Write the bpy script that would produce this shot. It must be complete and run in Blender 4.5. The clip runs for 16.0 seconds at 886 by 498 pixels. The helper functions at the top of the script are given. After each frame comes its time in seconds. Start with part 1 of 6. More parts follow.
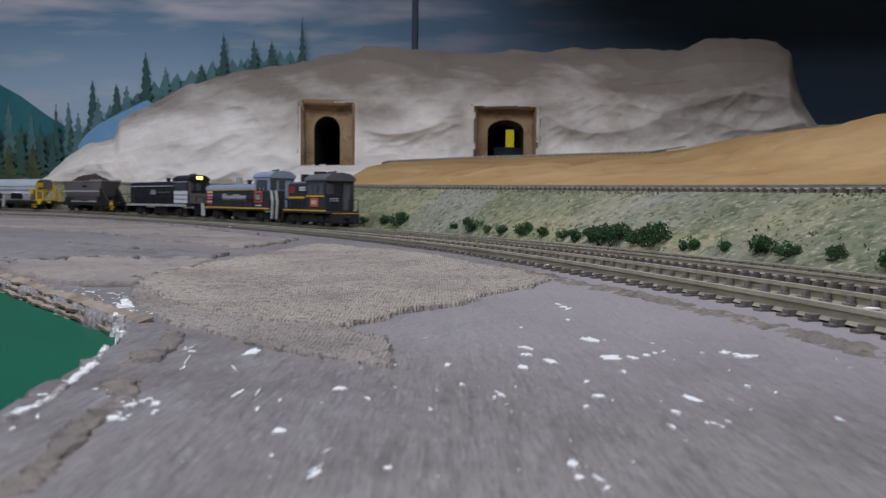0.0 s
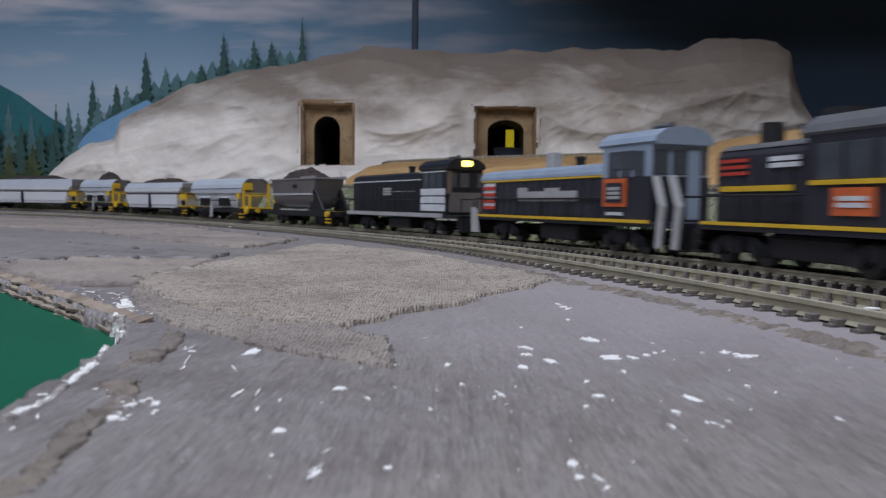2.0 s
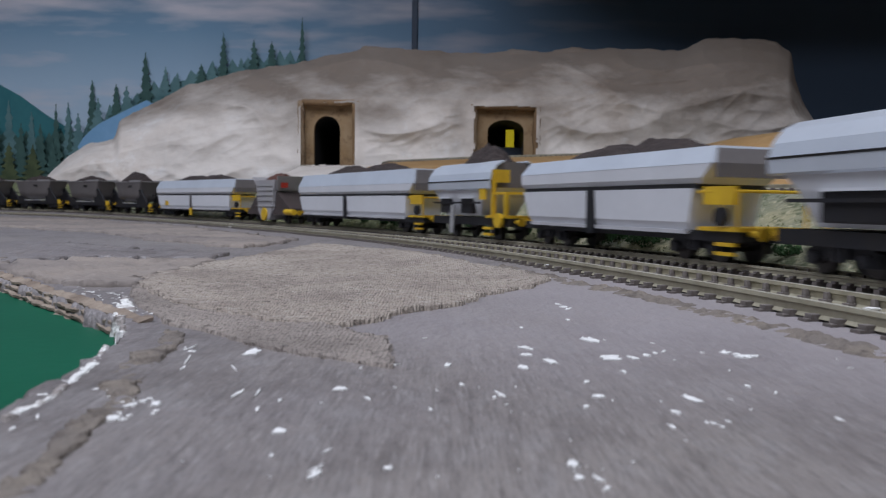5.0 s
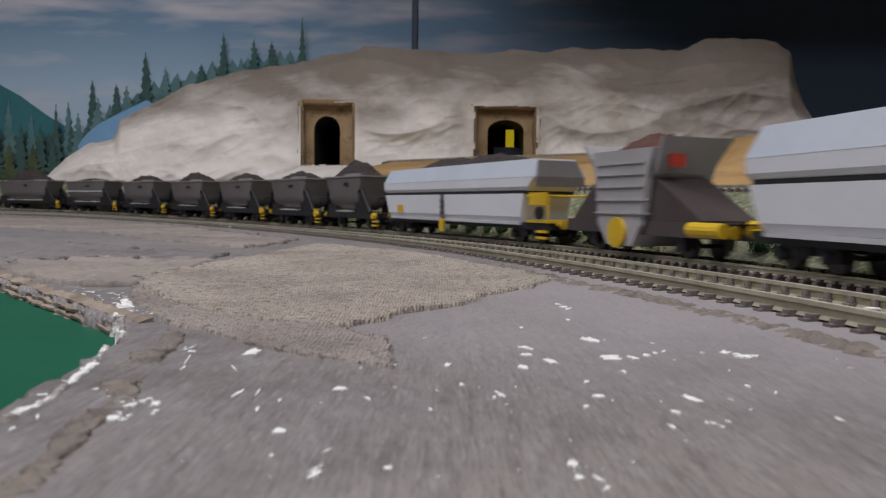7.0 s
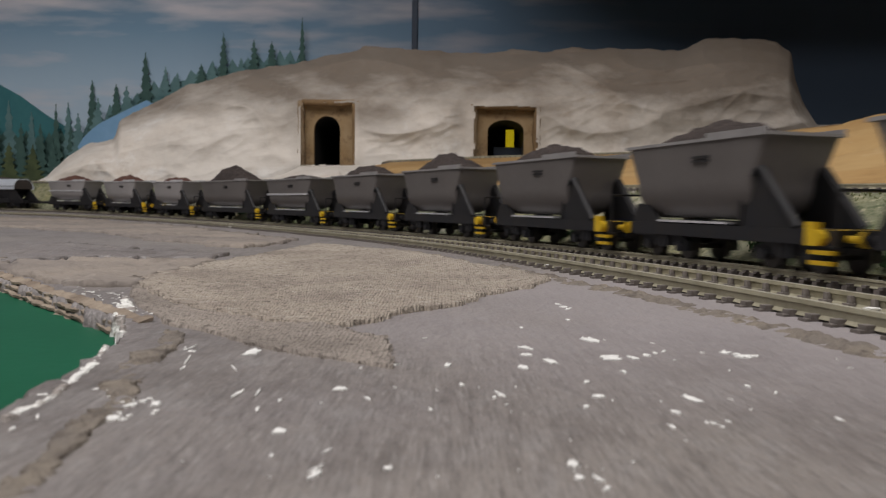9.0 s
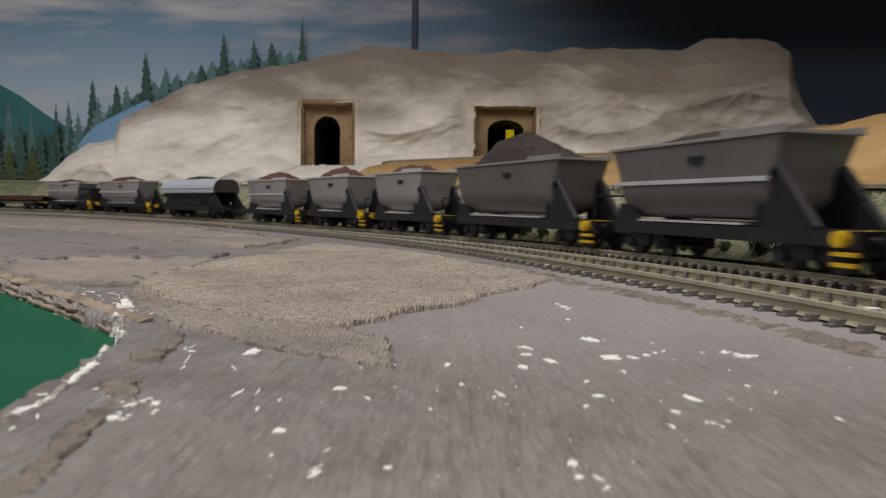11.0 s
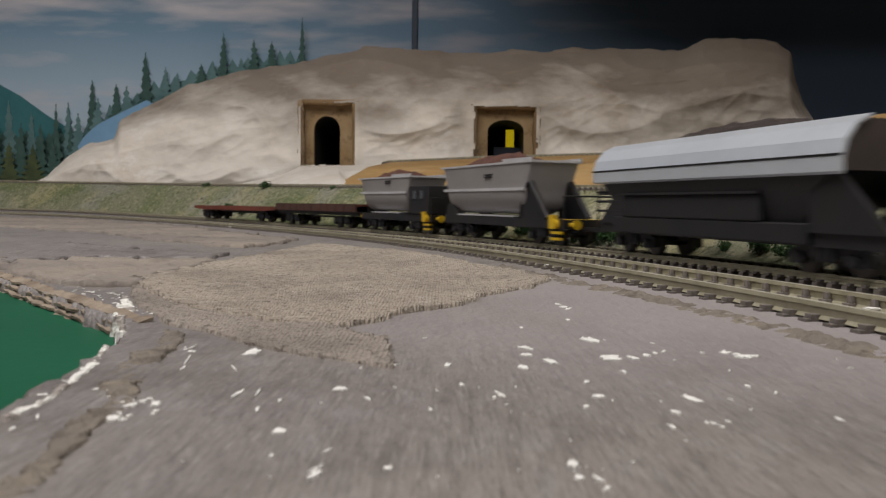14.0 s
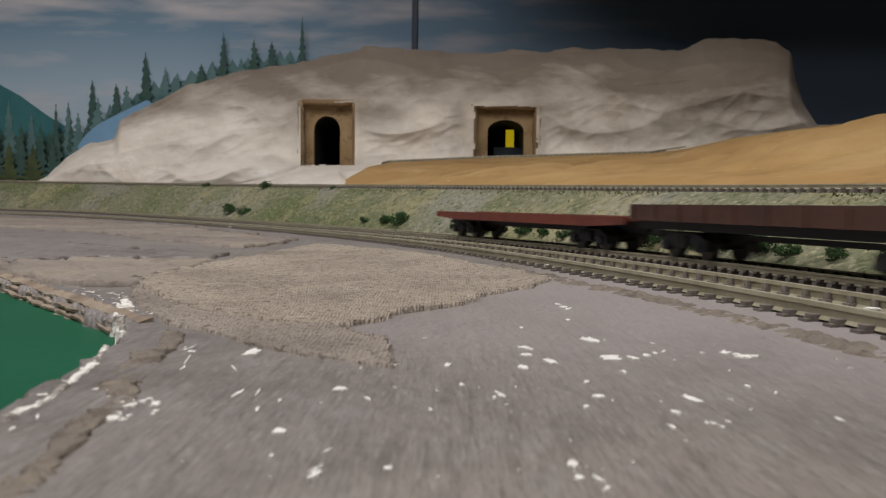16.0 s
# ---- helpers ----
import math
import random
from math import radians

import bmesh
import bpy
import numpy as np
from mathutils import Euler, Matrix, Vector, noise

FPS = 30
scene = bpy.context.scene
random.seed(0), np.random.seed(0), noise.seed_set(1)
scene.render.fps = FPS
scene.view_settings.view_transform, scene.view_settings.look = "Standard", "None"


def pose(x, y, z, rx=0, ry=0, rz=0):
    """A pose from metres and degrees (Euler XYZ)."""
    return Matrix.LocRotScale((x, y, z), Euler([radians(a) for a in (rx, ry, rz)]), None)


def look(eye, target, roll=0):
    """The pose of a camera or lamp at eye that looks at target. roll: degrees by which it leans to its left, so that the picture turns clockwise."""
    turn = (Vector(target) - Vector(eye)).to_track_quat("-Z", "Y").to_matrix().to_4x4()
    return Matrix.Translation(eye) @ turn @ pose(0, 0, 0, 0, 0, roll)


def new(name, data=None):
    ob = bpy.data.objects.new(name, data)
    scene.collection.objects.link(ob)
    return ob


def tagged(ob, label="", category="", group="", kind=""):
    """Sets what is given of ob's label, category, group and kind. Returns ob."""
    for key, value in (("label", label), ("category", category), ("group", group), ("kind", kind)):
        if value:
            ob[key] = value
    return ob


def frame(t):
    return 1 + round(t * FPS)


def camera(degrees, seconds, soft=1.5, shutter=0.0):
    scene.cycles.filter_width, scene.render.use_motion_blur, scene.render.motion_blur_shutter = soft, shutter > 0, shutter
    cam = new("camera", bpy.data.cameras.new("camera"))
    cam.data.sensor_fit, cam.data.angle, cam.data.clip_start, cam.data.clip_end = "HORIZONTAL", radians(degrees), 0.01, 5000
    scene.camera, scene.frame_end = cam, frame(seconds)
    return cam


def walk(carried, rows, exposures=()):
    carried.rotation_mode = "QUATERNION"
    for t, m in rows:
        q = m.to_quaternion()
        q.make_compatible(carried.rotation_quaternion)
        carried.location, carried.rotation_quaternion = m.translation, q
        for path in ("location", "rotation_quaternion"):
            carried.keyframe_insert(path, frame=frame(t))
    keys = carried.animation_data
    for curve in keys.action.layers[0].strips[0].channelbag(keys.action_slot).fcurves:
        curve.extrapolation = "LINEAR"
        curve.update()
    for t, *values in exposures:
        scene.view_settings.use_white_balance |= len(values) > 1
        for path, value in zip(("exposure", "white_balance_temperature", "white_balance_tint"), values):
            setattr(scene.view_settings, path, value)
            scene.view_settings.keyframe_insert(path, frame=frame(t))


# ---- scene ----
import functools

EYE = 0.051  # height of the lens over the baseboard datum
cam = camera(58.5, 16.0, soft=1.2, shutter=0.5)
cam.data.dof.use_dof, cam.data.dof.focus_distance, cam.data.dof.aperture_fstop = True, 0.21, 76
CAM_POSE = look((0, 0, EYE), (0, 1, EYE - 0.0560), 0.73)
walk(cam, [(0, CAM_POSE), (16, CAM_POSE)],
     exposures=[(0, 0.0, 5950, 15), (4.2, 0.0, 5850, 15), (6.3, 0.0, 6300, 16), (8.5, 0.0, 6900, 14), (11.3, 0.0, 7150, 13), (16, 0.0, 7200, 13)])

# ---- light: room lamps on the ceiling in front of the layout ----
world = bpy.data.worlds.new("world")
scene.world = world
world.use_nodes = True
world.node_tree.nodes["Background"].inputs[0].default_value = (0.75, 0.85, 1, 1)
world.node_tree.nodes["Background"].inputs[1].default_value = 0.10


def area(name, eye, target, sx, sy, power, colour):
    d = bpy.data.lights.new(name, "AREA")
    d.shape, d.size, d.size_y, d.energy, d.color = "RECTANGLE", sx, sy, power, colour
    ob = new(name, d)
    ob.matrix_world = look(eye, target)
    return ob


area("ceiling_tube_light", (-0.75, 0.25, 1.42), (-0.65, 0.5, 0), 1.5, 0.45, 21.5, (0.95, 0.97, 1))
area("ceiling_tube_light", (0.4, -0.8, 1.42), (0.4, -0.6, 0), 1.5, 0.45, 16, (0.95, 0.97, 1))


# ---- materials ----
def nodes_of(name):
    m = bpy.data.materials.new(name)
    m.use_nodes = True
    return m, m.node_tree.nodes, m.node_tree.links, m.node_tree.nodes["Principled BSDF"]


def surface(name, a, b=None, rough=0.7, metal=0.0, scale=60.0, fine=600.0, bump=0.15, amount=0.0005, mottle=0.5, coat=0.0):
    """Two-tone paint or earth, mottled at two scales, with fine relief."""
    m, n, l, p = nodes_of(name)
    b = b or tuple(c * 0.75 for c in a)
    co = n.new("ShaderNodeTexCoord")
    t1, t2 = n.new("ShaderNodeTexNoise"), n.new("ShaderNodeTexNoise")
    t1.inputs["Scale"].default_value, t1.inputs["Detail"].default_value = scale, 5
    t2.inputs["Scale"].default_value, t2.inputs["Detail"].default_value = fine, 3
    l.new(co.outputs["Object"], t1.inputs["Vector"])
    l.new(co.outputs["Object"], t2.inputs["Vector"])
    add = n.new("ShaderNodeMath")
    add.operation = "MULTIPLY_ADD"
    add.inputs[1].default_value = 0.35
    l.new(t2.outputs["Fac"], add.inputs[0])
    l.new(t1.outputs["Fac"], add.inputs[2])
    ramp = n.new("ShaderNodeValToRGB")
    ramp.color_ramp.elements[0].position = 0.67 - mottle * 0.4
    ramp.color_ramp.elements[1].position = 0.67 + mottle * 0.4
    ramp.color_ramp.elements[0].color = (*b, 1)
    ramp.color_ramp.elements[1].color = (*a, 1)
    l.new(add.outputs[0], ramp.inputs["Fac"])
    l.new(ramp.outputs["Color"], p.inputs["Base Color"])
    p.inputs["Roughness"].default_value, p.inputs["Metallic"].default_value = rough, metal
    p.inputs["Coat Weight"].default_value = coat
    if bump:
        bm = n.new("ShaderNodeBump")
        bm.inputs["Strength"].default_value, bm.inputs["Distance"].default_value = bump, amount
        l.new(t2.outputs["Fac"], bm.inputs["Height"])
        l.new(bm.outputs["Normal"], p.inputs["Normal"])
    return m


def glow(name, colour, strength):
    m, n, l, p = nodes_of(name)
    p.inputs["Base Color"].default_value = (*colour, 1)
    p.inputs["Emission Color"].default_value = (*colour, 1)
    p.inputs["Emission Strength"].default_value = strength
    return m




def layered(name, tones, scales, rough=0.85, stretch=(1, 1, 1), bump=0.5, amount=0.0008, bump_scale=500.0, weave=0.0, wash_shade=None, streak=None, patches=()):
    """Painted scenery: tones laid over one another in patches of the given sizes, with streaks and grain."""
    m, n, l, p = nodes_of(name)
    co, mapping = n.new("ShaderNodeTexCoord"), n.new("ShaderNodeMapping")
    mapping.inputs["Scale"].default_value = stretch
    l.new(co.outputs["Object"], mapping.inputs[0])
    last = None
    for i, (tone, sc) in enumerate(zip(tones, (None, *scales))):
        rgb = n.new("ShaderNodeRGB")
        rgb.outputs[0].default_value = (*tone, 1)
        if last is None:
            last = rgb.outputs[0]
            continue
        t = n.new("ShaderNodeTexNoise")
        t.inputs["Scale"].default_value, t.inputs["Detail"].default_value, t.inputs["Roughness"].default_value = sc[0], 6, 0.65
        off = n.new("ShaderNodeMapping")
        off.inputs["Location"].default_value = (i * 3.7, i * 1.3, i * 2.1)
        l.new(mapping.outputs[0] if sc[0] > 60 else co.outputs["Object"], off.inputs[0])
        if streak and sc[0] > 300:
            off.inputs["Scale"].default_value = streak
        l.new(off.outputs[0], t.inputs["Vector"])
        r = n.new("ShaderNodeMapRange")
        r.inputs["From Min"].default_value, r.inputs["From Max"].default_value = sc[1], sc[2]
        r.inputs["To Max"].default_value = sc[3]
        l.new(t.outputs["Fac"], r.inputs["Value"])
        mx = n.new("ShaderNodeMix")
        mx.data_type = "RGBA"
        l.new(r.outputs[0], mx.inputs["Factor"])
        l.new(last, mx.inputs["A"])
        l.new(rgb.outputs[0], mx.inputs["B"])
        last = mx.outputs["Result"]
    # brown tint by height; dimmer light on the upper parts is put into it too
    if wash_shade:
        tone, z0, z1 = wash_shade
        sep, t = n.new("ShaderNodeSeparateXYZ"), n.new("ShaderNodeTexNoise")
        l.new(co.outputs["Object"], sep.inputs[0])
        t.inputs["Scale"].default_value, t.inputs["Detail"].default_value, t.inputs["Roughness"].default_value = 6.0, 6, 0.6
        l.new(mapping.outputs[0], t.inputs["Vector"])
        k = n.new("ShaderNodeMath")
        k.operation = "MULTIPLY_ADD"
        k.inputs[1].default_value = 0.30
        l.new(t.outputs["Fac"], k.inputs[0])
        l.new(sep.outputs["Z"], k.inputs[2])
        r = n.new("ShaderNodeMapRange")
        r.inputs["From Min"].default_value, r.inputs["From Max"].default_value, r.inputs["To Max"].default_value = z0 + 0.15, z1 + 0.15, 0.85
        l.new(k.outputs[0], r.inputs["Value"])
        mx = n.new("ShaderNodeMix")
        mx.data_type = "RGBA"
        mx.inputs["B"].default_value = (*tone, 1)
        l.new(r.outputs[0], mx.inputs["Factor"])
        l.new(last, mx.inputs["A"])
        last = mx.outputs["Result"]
    for tone, centre_, r0, r1, amount_ in patches:
        # a broad area of another tone with a wandering edge
        t, away, dist = n.new("ShaderNodeTexNoise"), n.new("ShaderNodeVectorMath"), n.new("ShaderNodeMath")
        t.inputs["Scale"].default_value, t.inputs["Detail"].default_value = 22.0, 5
        l.new(co.outputs["Object"], t.inputs["Vector"])
        away.operation = "DISTANCE"
        l.new(co.outputs["Object"], away.inputs[0])
        away.inputs[1].default_value = centre_
        dist.operation = "MULTIPLY_ADD"
        dist.inputs[1].default_value = 0.10
        l.new(t.outputs["Fac"], dist.inputs[0])
        l.new(away.outputs["Value"], dist.inputs[2])
        r = n.new("ShaderNodeMapRange")
        r.inputs["From Min"].default_value, r.inputs["From Max"].default_value, r.inputs["To Min"].default_value, r.inputs["To Max"].default_value = r0 + 0.05, r1 + 0.05, amount_, 0.0
        l.new(dist.outputs[0], r.inputs["Value"])
        mx = n.new("ShaderNodeMix")
        mx.data_type = "RGBA"
        mx.inputs["B"].default_value = (*tone, 1)
        l.new(r.outputs[0], mx.inputs["Factor"])
        l.new(last, mx.inputs["A"])
        last = mx.outputs["Result"]
    l.new(last, p.inputs["Base Color"])
    p.inputs["Roughness"].default_value = rough
    g = n.new("ShaderNodeTexNoise")
    g.inputs["Scale"].default_value, g.inputs["Detail"].default_value = bump_scale, 5
    l.new(mapping.outputs[0], g.inputs["Vector"])
    height = g.outputs["Fac"]
    if weave:
        for d in ("X", "Y"):
            w = n.new("ShaderNodeTexWave")
            w.bands_direction = d
            w.inputs["Scale"].default_value, w.inputs["Distortion"].default_value = weave, 7.0
            w.inputs["Detail"].default_value, w.inputs["Detail Scale"].default_value = 3, 1.2
            l.new(co.outputs["Object"], w.inputs["Vector"])
            ad = n.new("ShaderNodeMath")
            ad.operation = "MULTIPLY_ADD"
            ad.inputs[1].default_value = 0.24
            l.new(w.outputs["Fac"], ad.inputs[0])
            l.new(height, ad.inputs[2])
            height = ad.outputs[0]
    bp = n.new("ShaderNodeBump")
    bp.inputs["Strength"].default_value, bp.inputs["Distance"].default_value = bump, amount
    l.new(height, bp.inputs["Height"])
    l.new(bp.outputs["Normal"], p.inputs["Normal"])
    return m


GROUND = layered("painted_plaster_ground", [(0.200, 0.180, 0.178), (0.250, 0.226, 0.210), (0.128, 0.112, 0.106), (0.275, 0.26, 0.258), (0.085, 0.074, 0.070), (0.36, 0.34, 0.33), (0.10, 0.09, 0.086)],
                 [(9, 0.42, 0.62, 0.9), (24, 0.50, 0.66, 0.8), (160, 0.50, 0.66, 0.5), (900, 0.50, 0.66, 0.40), (2400, 0.54, 0.66, 0.45), (3200, 0.48, 0.62, 0.45)], 0.52, (1, 0.55, 1), 0.8, 0.0006, 700, streak=(1, 0.16, 1),
                 patches=[((0.325, 0.298, 0.308), (0.075, 0.150, EYE - 0.019), 0.045, 0.105, 0.72)])
BURLAP = layered("painted_burlap", [(0.40, 0.345, 0.29), (0.49, 0.43, 0.365), (0.29, 0.247, 0.21), (0.15, 0.122, 0.102), (0.56, 0.51, 0.45)],
                 [(12, 0.44, 0.60, 0.9), (32, 0.48, 0.62, 0.85), (900, 0.51, 0.62, 0.8), (420, 0.56, 0.66, 0.55)], 0.92, (1, 1, 1), 1.0, 0.0008, 800, 480)
BURLAP_GREY = layered("grey_painted_burlap", [(0.30, 0.262, 0.232), (0.37, 0.322, 0.28), (0.225, 0.195, 0.172), (0.12, 0.10, 0.088), (0.44, 0.40, 0.36)],
                      [(16, 0.44, 0.60, 0.9), (45, 0.50, 0.66, 0.8), (900, 0.51, 0.62, 0.75), (420, 0.58, 0.68, 0.4)], 0.92, (1, 1, 1), 0.9, 0.0007, 800, 480)
SHEET = layered("tan_plaster_sheet", [(0.205, 0.18, 0.165), (0.285, 0.245, 0.21), (0.14, 0.122, 0.112), (0.33, 0.30, 0.265)],
                [(12, 0.42, 0.60, 0.9), (40, 0.52, 0.68, 0.7), (260, 0.58, 0.70, 0.5)], 0.88, (1, 1, 1), 0.7, 0.0008, 500)
STAIN = layered("brown_earth_scatter", [(0.175, 0.152, 0.132), (0.235, 0.20, 0.160), (0.095, 0.080, 0.070)],
                [(60, 0.42, 0.62, 0.9), (300, 0.50, 0.66, 0.8)], 0.95, (1, 1, 1), 1.0, 0.0010, 700)
SCATTER = layered("grass_and_straw_scatter", [(0.195, 0.200, 0.130), (0.105, 0.135, 0.048), (0.40, 0.355, 0.20), (0.265, 0.26, 0.23), (0.045, 0.068, 0.025), (0.46, 0.42, 0.29)],
                  [(4, 0.42, 0.56, 0.8), (11, 0.52, 0.64, 0.6), (7, 0.50, 0.64, 0.8), (150, 0.50, 0.62, 0.7), (260, 0.54, 0.65, 0.7)], 0.95, (1, 1, 1), 1.0, 0.0020, 330)
EARTH = surface("torn_card_edge", (0.34, 0.28, 0.22), (0.16, 0.12, 0.09), 0.9, 0, 90, 900, 0.8, 0.0008)
WHITE = surface("white_plaster_fleck", (0.85, 0.85, 0.83), (0.7, 0.7, 0.68), 0.7, 0, 300, 900, 0.2)
GREEN = surface("green_painted_board", (0.009, 0.105, 0.055), (0.006, 0.075, 0.038), 0.5, 0, 25, 500, 0.12, 0.0003, 0.9)
GREEN.node_tree.nodes["Principled BSDF"].inputs["Specular IOR Level"].default_value = 0.12
RAIL = surface("weathered_rail", (0.40, 0.37, 0.275), (0.26, 0.24, 0.17), 0.5, 0.15, 120, 800, 0.1)
RAILTOP = surface("bright_rail_head", (0.66, 0.63, 0.53), (0.52, 0.49, 0.40), 0.35, 0.4, 120, 800, 0.05)
SLEEPER = surface("dusty_brown_plastic_sleeper", (0.25, 0.225, 0.21), (0.085, 0.07, 0.062), 0.65, 0, 150, 900, 0.3)
BALLAST = surface("track_bed", (0.56, 0.53, 0.45), (0.32, 0.29, 0.235), 0.9, 0, 160, 900, 0.8, 0.0008)
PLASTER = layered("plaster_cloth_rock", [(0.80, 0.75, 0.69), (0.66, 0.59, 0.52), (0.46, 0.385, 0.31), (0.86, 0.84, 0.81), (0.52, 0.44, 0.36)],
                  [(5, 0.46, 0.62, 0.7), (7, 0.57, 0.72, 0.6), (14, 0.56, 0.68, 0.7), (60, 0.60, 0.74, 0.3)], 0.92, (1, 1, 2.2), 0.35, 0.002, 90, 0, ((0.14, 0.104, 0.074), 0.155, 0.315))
CLOTH = layered("ochre_painted_cloth", [(0.42, 0.255, 0.10), (0.52, 0.345, 0.155), (0.30, 0.17, 0.065), (0.58, 0.43, 0.25), (0.70, 0.62, 0.52)],
                [(5, 0.45, 0.60, 0.8), (11, 0.54, 0.68, 0.7), (22, 0.60, 0.72, 0.6), (70, 0.69, 0.74, 0.8)], 0.88, (1, 1, 1), 0.5, 0.0015, 200)
PLYWOOD = surface("brown_plywood", (0.30, 0.19, 0.09), (0.17, 0.105, 0.055), 0.8, 0, 20, 200, 0.2)
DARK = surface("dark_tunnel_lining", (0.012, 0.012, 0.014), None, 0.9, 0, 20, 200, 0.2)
LEAF = surface("dark_green_foliage_foam", (0.045, 0.11, 0.03), (0.015, 0.045, 0.015), 0.9, 0, 300, 1500, 0.3)
NAVY = surface("dark_blue_loco_paint", (0.030, 0.030, 0.042), (0.018, 0.018, 0.026), 0.42, 0, 40, 500, 0.03, 0.0002, 0.8)
BLACK = surface("black_loco_paint", (0.014, 0.015, 0.021), (0.009, 0.009, 0.012), 0.4, 0, 40, 500, 0.03, 0.0002, 0.8)
FRAME = surface("black_underframe", (0.010, 0.011, 0.015), (0.017, 0.015, 0.015), 0.55, 0, 90, 700, 0.1)
ROOFBLUE = surface("blue_grey_roof_paint", (0.30, 0.37, 0.47), (0.22, 0.27, 0.35), 0.4, 0, 40, 500, 0.03)
ROOFGREY = surface("dark_grey_roof_paint", (0.13, 0.135, 0.15), (0.08, 0.085, 0.095), 0.5, 0, 40, 500, 0.05)
YELLOW = surface("yellow_paint", (0.72, 0.47, 0.02), (0.55, 0.34, 0.015), 0.5, 0, 60, 500, 0.05)
ORANGE = surface("orange_emblem_paint", (0.62, 0.14, 0.035), (0.5, 0.1, 0.03), 0.5, 0, 60, 500, 0.0)
RED = surface("red_paint", (0.5, 0.05, 0.03), (0.4, 0.035, 0.02), 0.5, 0, 60, 500, 0.0)
LETTER = surface("white_marking_paint", (0.66, 0.68, 0.70), (0.5, 0.52, 0.54), 0.5, 0, 200, 900, 0.0)
WINDOW = surface("dark_window_glazing", (0.085, 0.095, 0.11), (0.05, 0.055, 0.065), 0.15, 0, 40, 300, 0.0)
WHITEBODY = surface("white_grey_wagon_paint", (0.74, 0.755, 0.79), (0.62, 0.635, 0.665), 0.38, 0, 25, 300, 0.04, 0.0002, 0.9)
SILVER = surface("silver_blue_wagon_paint", (0.70, 0.76, 0.84), (0.56, 0.61, 0.68), 0.28, 0.3, 25, 300, 0.03, 0.0002, 0.9)
GREYBODY = surface("grey_wagon_paint", (0.155, 0.142, 0.138), (0.11, 0.10, 0.097), 0.5, 0, 25, 300, 0.05, 0.0002, 0.9)
LIGHTGREY = surface("light_grey_wagon_paint", (0.33, 0.315, 0.315), (0.26, 0.245, 0.245), 0.45, 0, 25, 300, 0.05, 0.0002, 0.9)
DULLRIM = surface("dull_grey_rim", (0.30, 0.29, 0.29), (0.22, 0.21, 0.21), 0.5, 0, 60, 400, 0.05)
TUBGREY = surface("pale_grey_tub_paint", (0.42, 0.41, 0.42), (0.33, 0.32, 0.33), 0.45, 0, 25, 300, 0.05)
RIM = surface("worn_pale_rim", (0.55, 0.55, 0.57), (0.42, 0.42, 0.44), 0.45, 0, 60, 400, 0.05)
COAL = surface("dark_brown_ore_load", (0.050, 0.036, 0.032), (0.022, 0.016, 0.015), 0.85, 0, 250, 900, 0.9, 0.0008)
REDORE = surface("red_brown_ore_load", (0.125, 0.052, 0.036), (0.06, 0.026, 0.02), 0.85, 0, 250, 900, 0.9, 0.0008)
BROWNWAGON = surface("dark_brown_wagon_paint", (0.075, 0.058, 0.055), (0.05, 0.04, 0.038), 0.5, 0, 40, 400, 0.05)
FLATRED = surface("oxide_red_wagon_paint", (0.20, 0.050, 0.032), (0.11, 0.032, 0.022), 0.6, 0, 50, 400, 0.15)
FLATBROWN = surface("dark_oxide_wagon_paint", (0.10, 0.042, 0.032), (0.05, 0.024, 0.02), 0.6, 0, 50, 400, 0.15)
STEEL = surface("dull_wheel_steel", (0.10, 0.095, 0.09), (0.06, 0.055, 0.05), 0.4, 0.6, 100, 500, 0.05)
PIPEGREY = surface("pale_grey_step_plastic", (0.42, 0.42, 0.42), (0.33, 0.33, 0.33), 0.5, 0, 100, 500, 0.05)
LAMP = glow("lit_headlight", (1.0, 0.72, 0.12), 4.0)
ROOMWALL = surface("room_wall_paint", (0.80, 0.79, 0.77), (0.74, 0.73, 0.71), 0.9, 0, 3, 60, 0.05)
SLAB = surface("shade_slab_underside", (0.42, 0.40, 0.37), (0.36, 0.34, 0.31), 0.9, 0, 3, 60, 0.05)


# ---- mesh helpers ----
def mesh_of(bm, name, mat, smooth=False):
    me = bpy.data.meshes.new(name)
    bm.normal_update()
    bm.to_mesh(me)
    bm.free()
    for q in ([mat] if not isinstance(mat, (list, tuple)) else mat):
        me.materials.append(q)
    if smooth:
        me.polygons.foreach_set("use_smooth", [True] * len(me.polygons))
    return me


def part(name, bm, mat, parent=None, label="", smooth=False):
    ob = new(name, mesh_of(bm, name, mat, smooth))
    ob.parent = parent
    if label:
        tagged(ob, label)
    return ob


def box(bm, x0, x1, y0, y1, z0, z1, bev=0.0):
    r = bmesh.ops.create_cube(bm, size=1, matrix=Matrix.LocRotScale(((x0 + x1) / 2, (y0 + y1) / 2, (z0 + z1) / 2), None, (x1 - x0, y1 - y0, z1 - z0)))
    if bev:
        es = list({e for v in r["verts"] for e in v.link_edges})
        bmesh.ops.bevel(bm, geom=es, offset=bev, segments=2, affect="EDGES", profile=0.5)
    return bm


def loft(bm, rings, cap=True):
    """Joins rings of points, each with the same count, into a closed skin."""
    vs = [[bm.verts.new(p) for p in r] for r in rings]
    n = len(rings[0])
    for a, b in zip(vs, vs[1:]):
        for i in range(n):
            bm.faces.new((a[i], a[(i + 1) % n], b[(i + 1) % n], b[i]))
    if cap:
        bm.faces.new(vs[0][::-1])
        bm.faces.new(vs[-1])
    bmesh.ops.recalc_face_normals(bm, faces=bm.faces)
    return bm


def prof_x(bm, pts, x0, x1):
    return loft(bm, [[(x, y, z) for y, z in pts] for x in (x0, x1)])


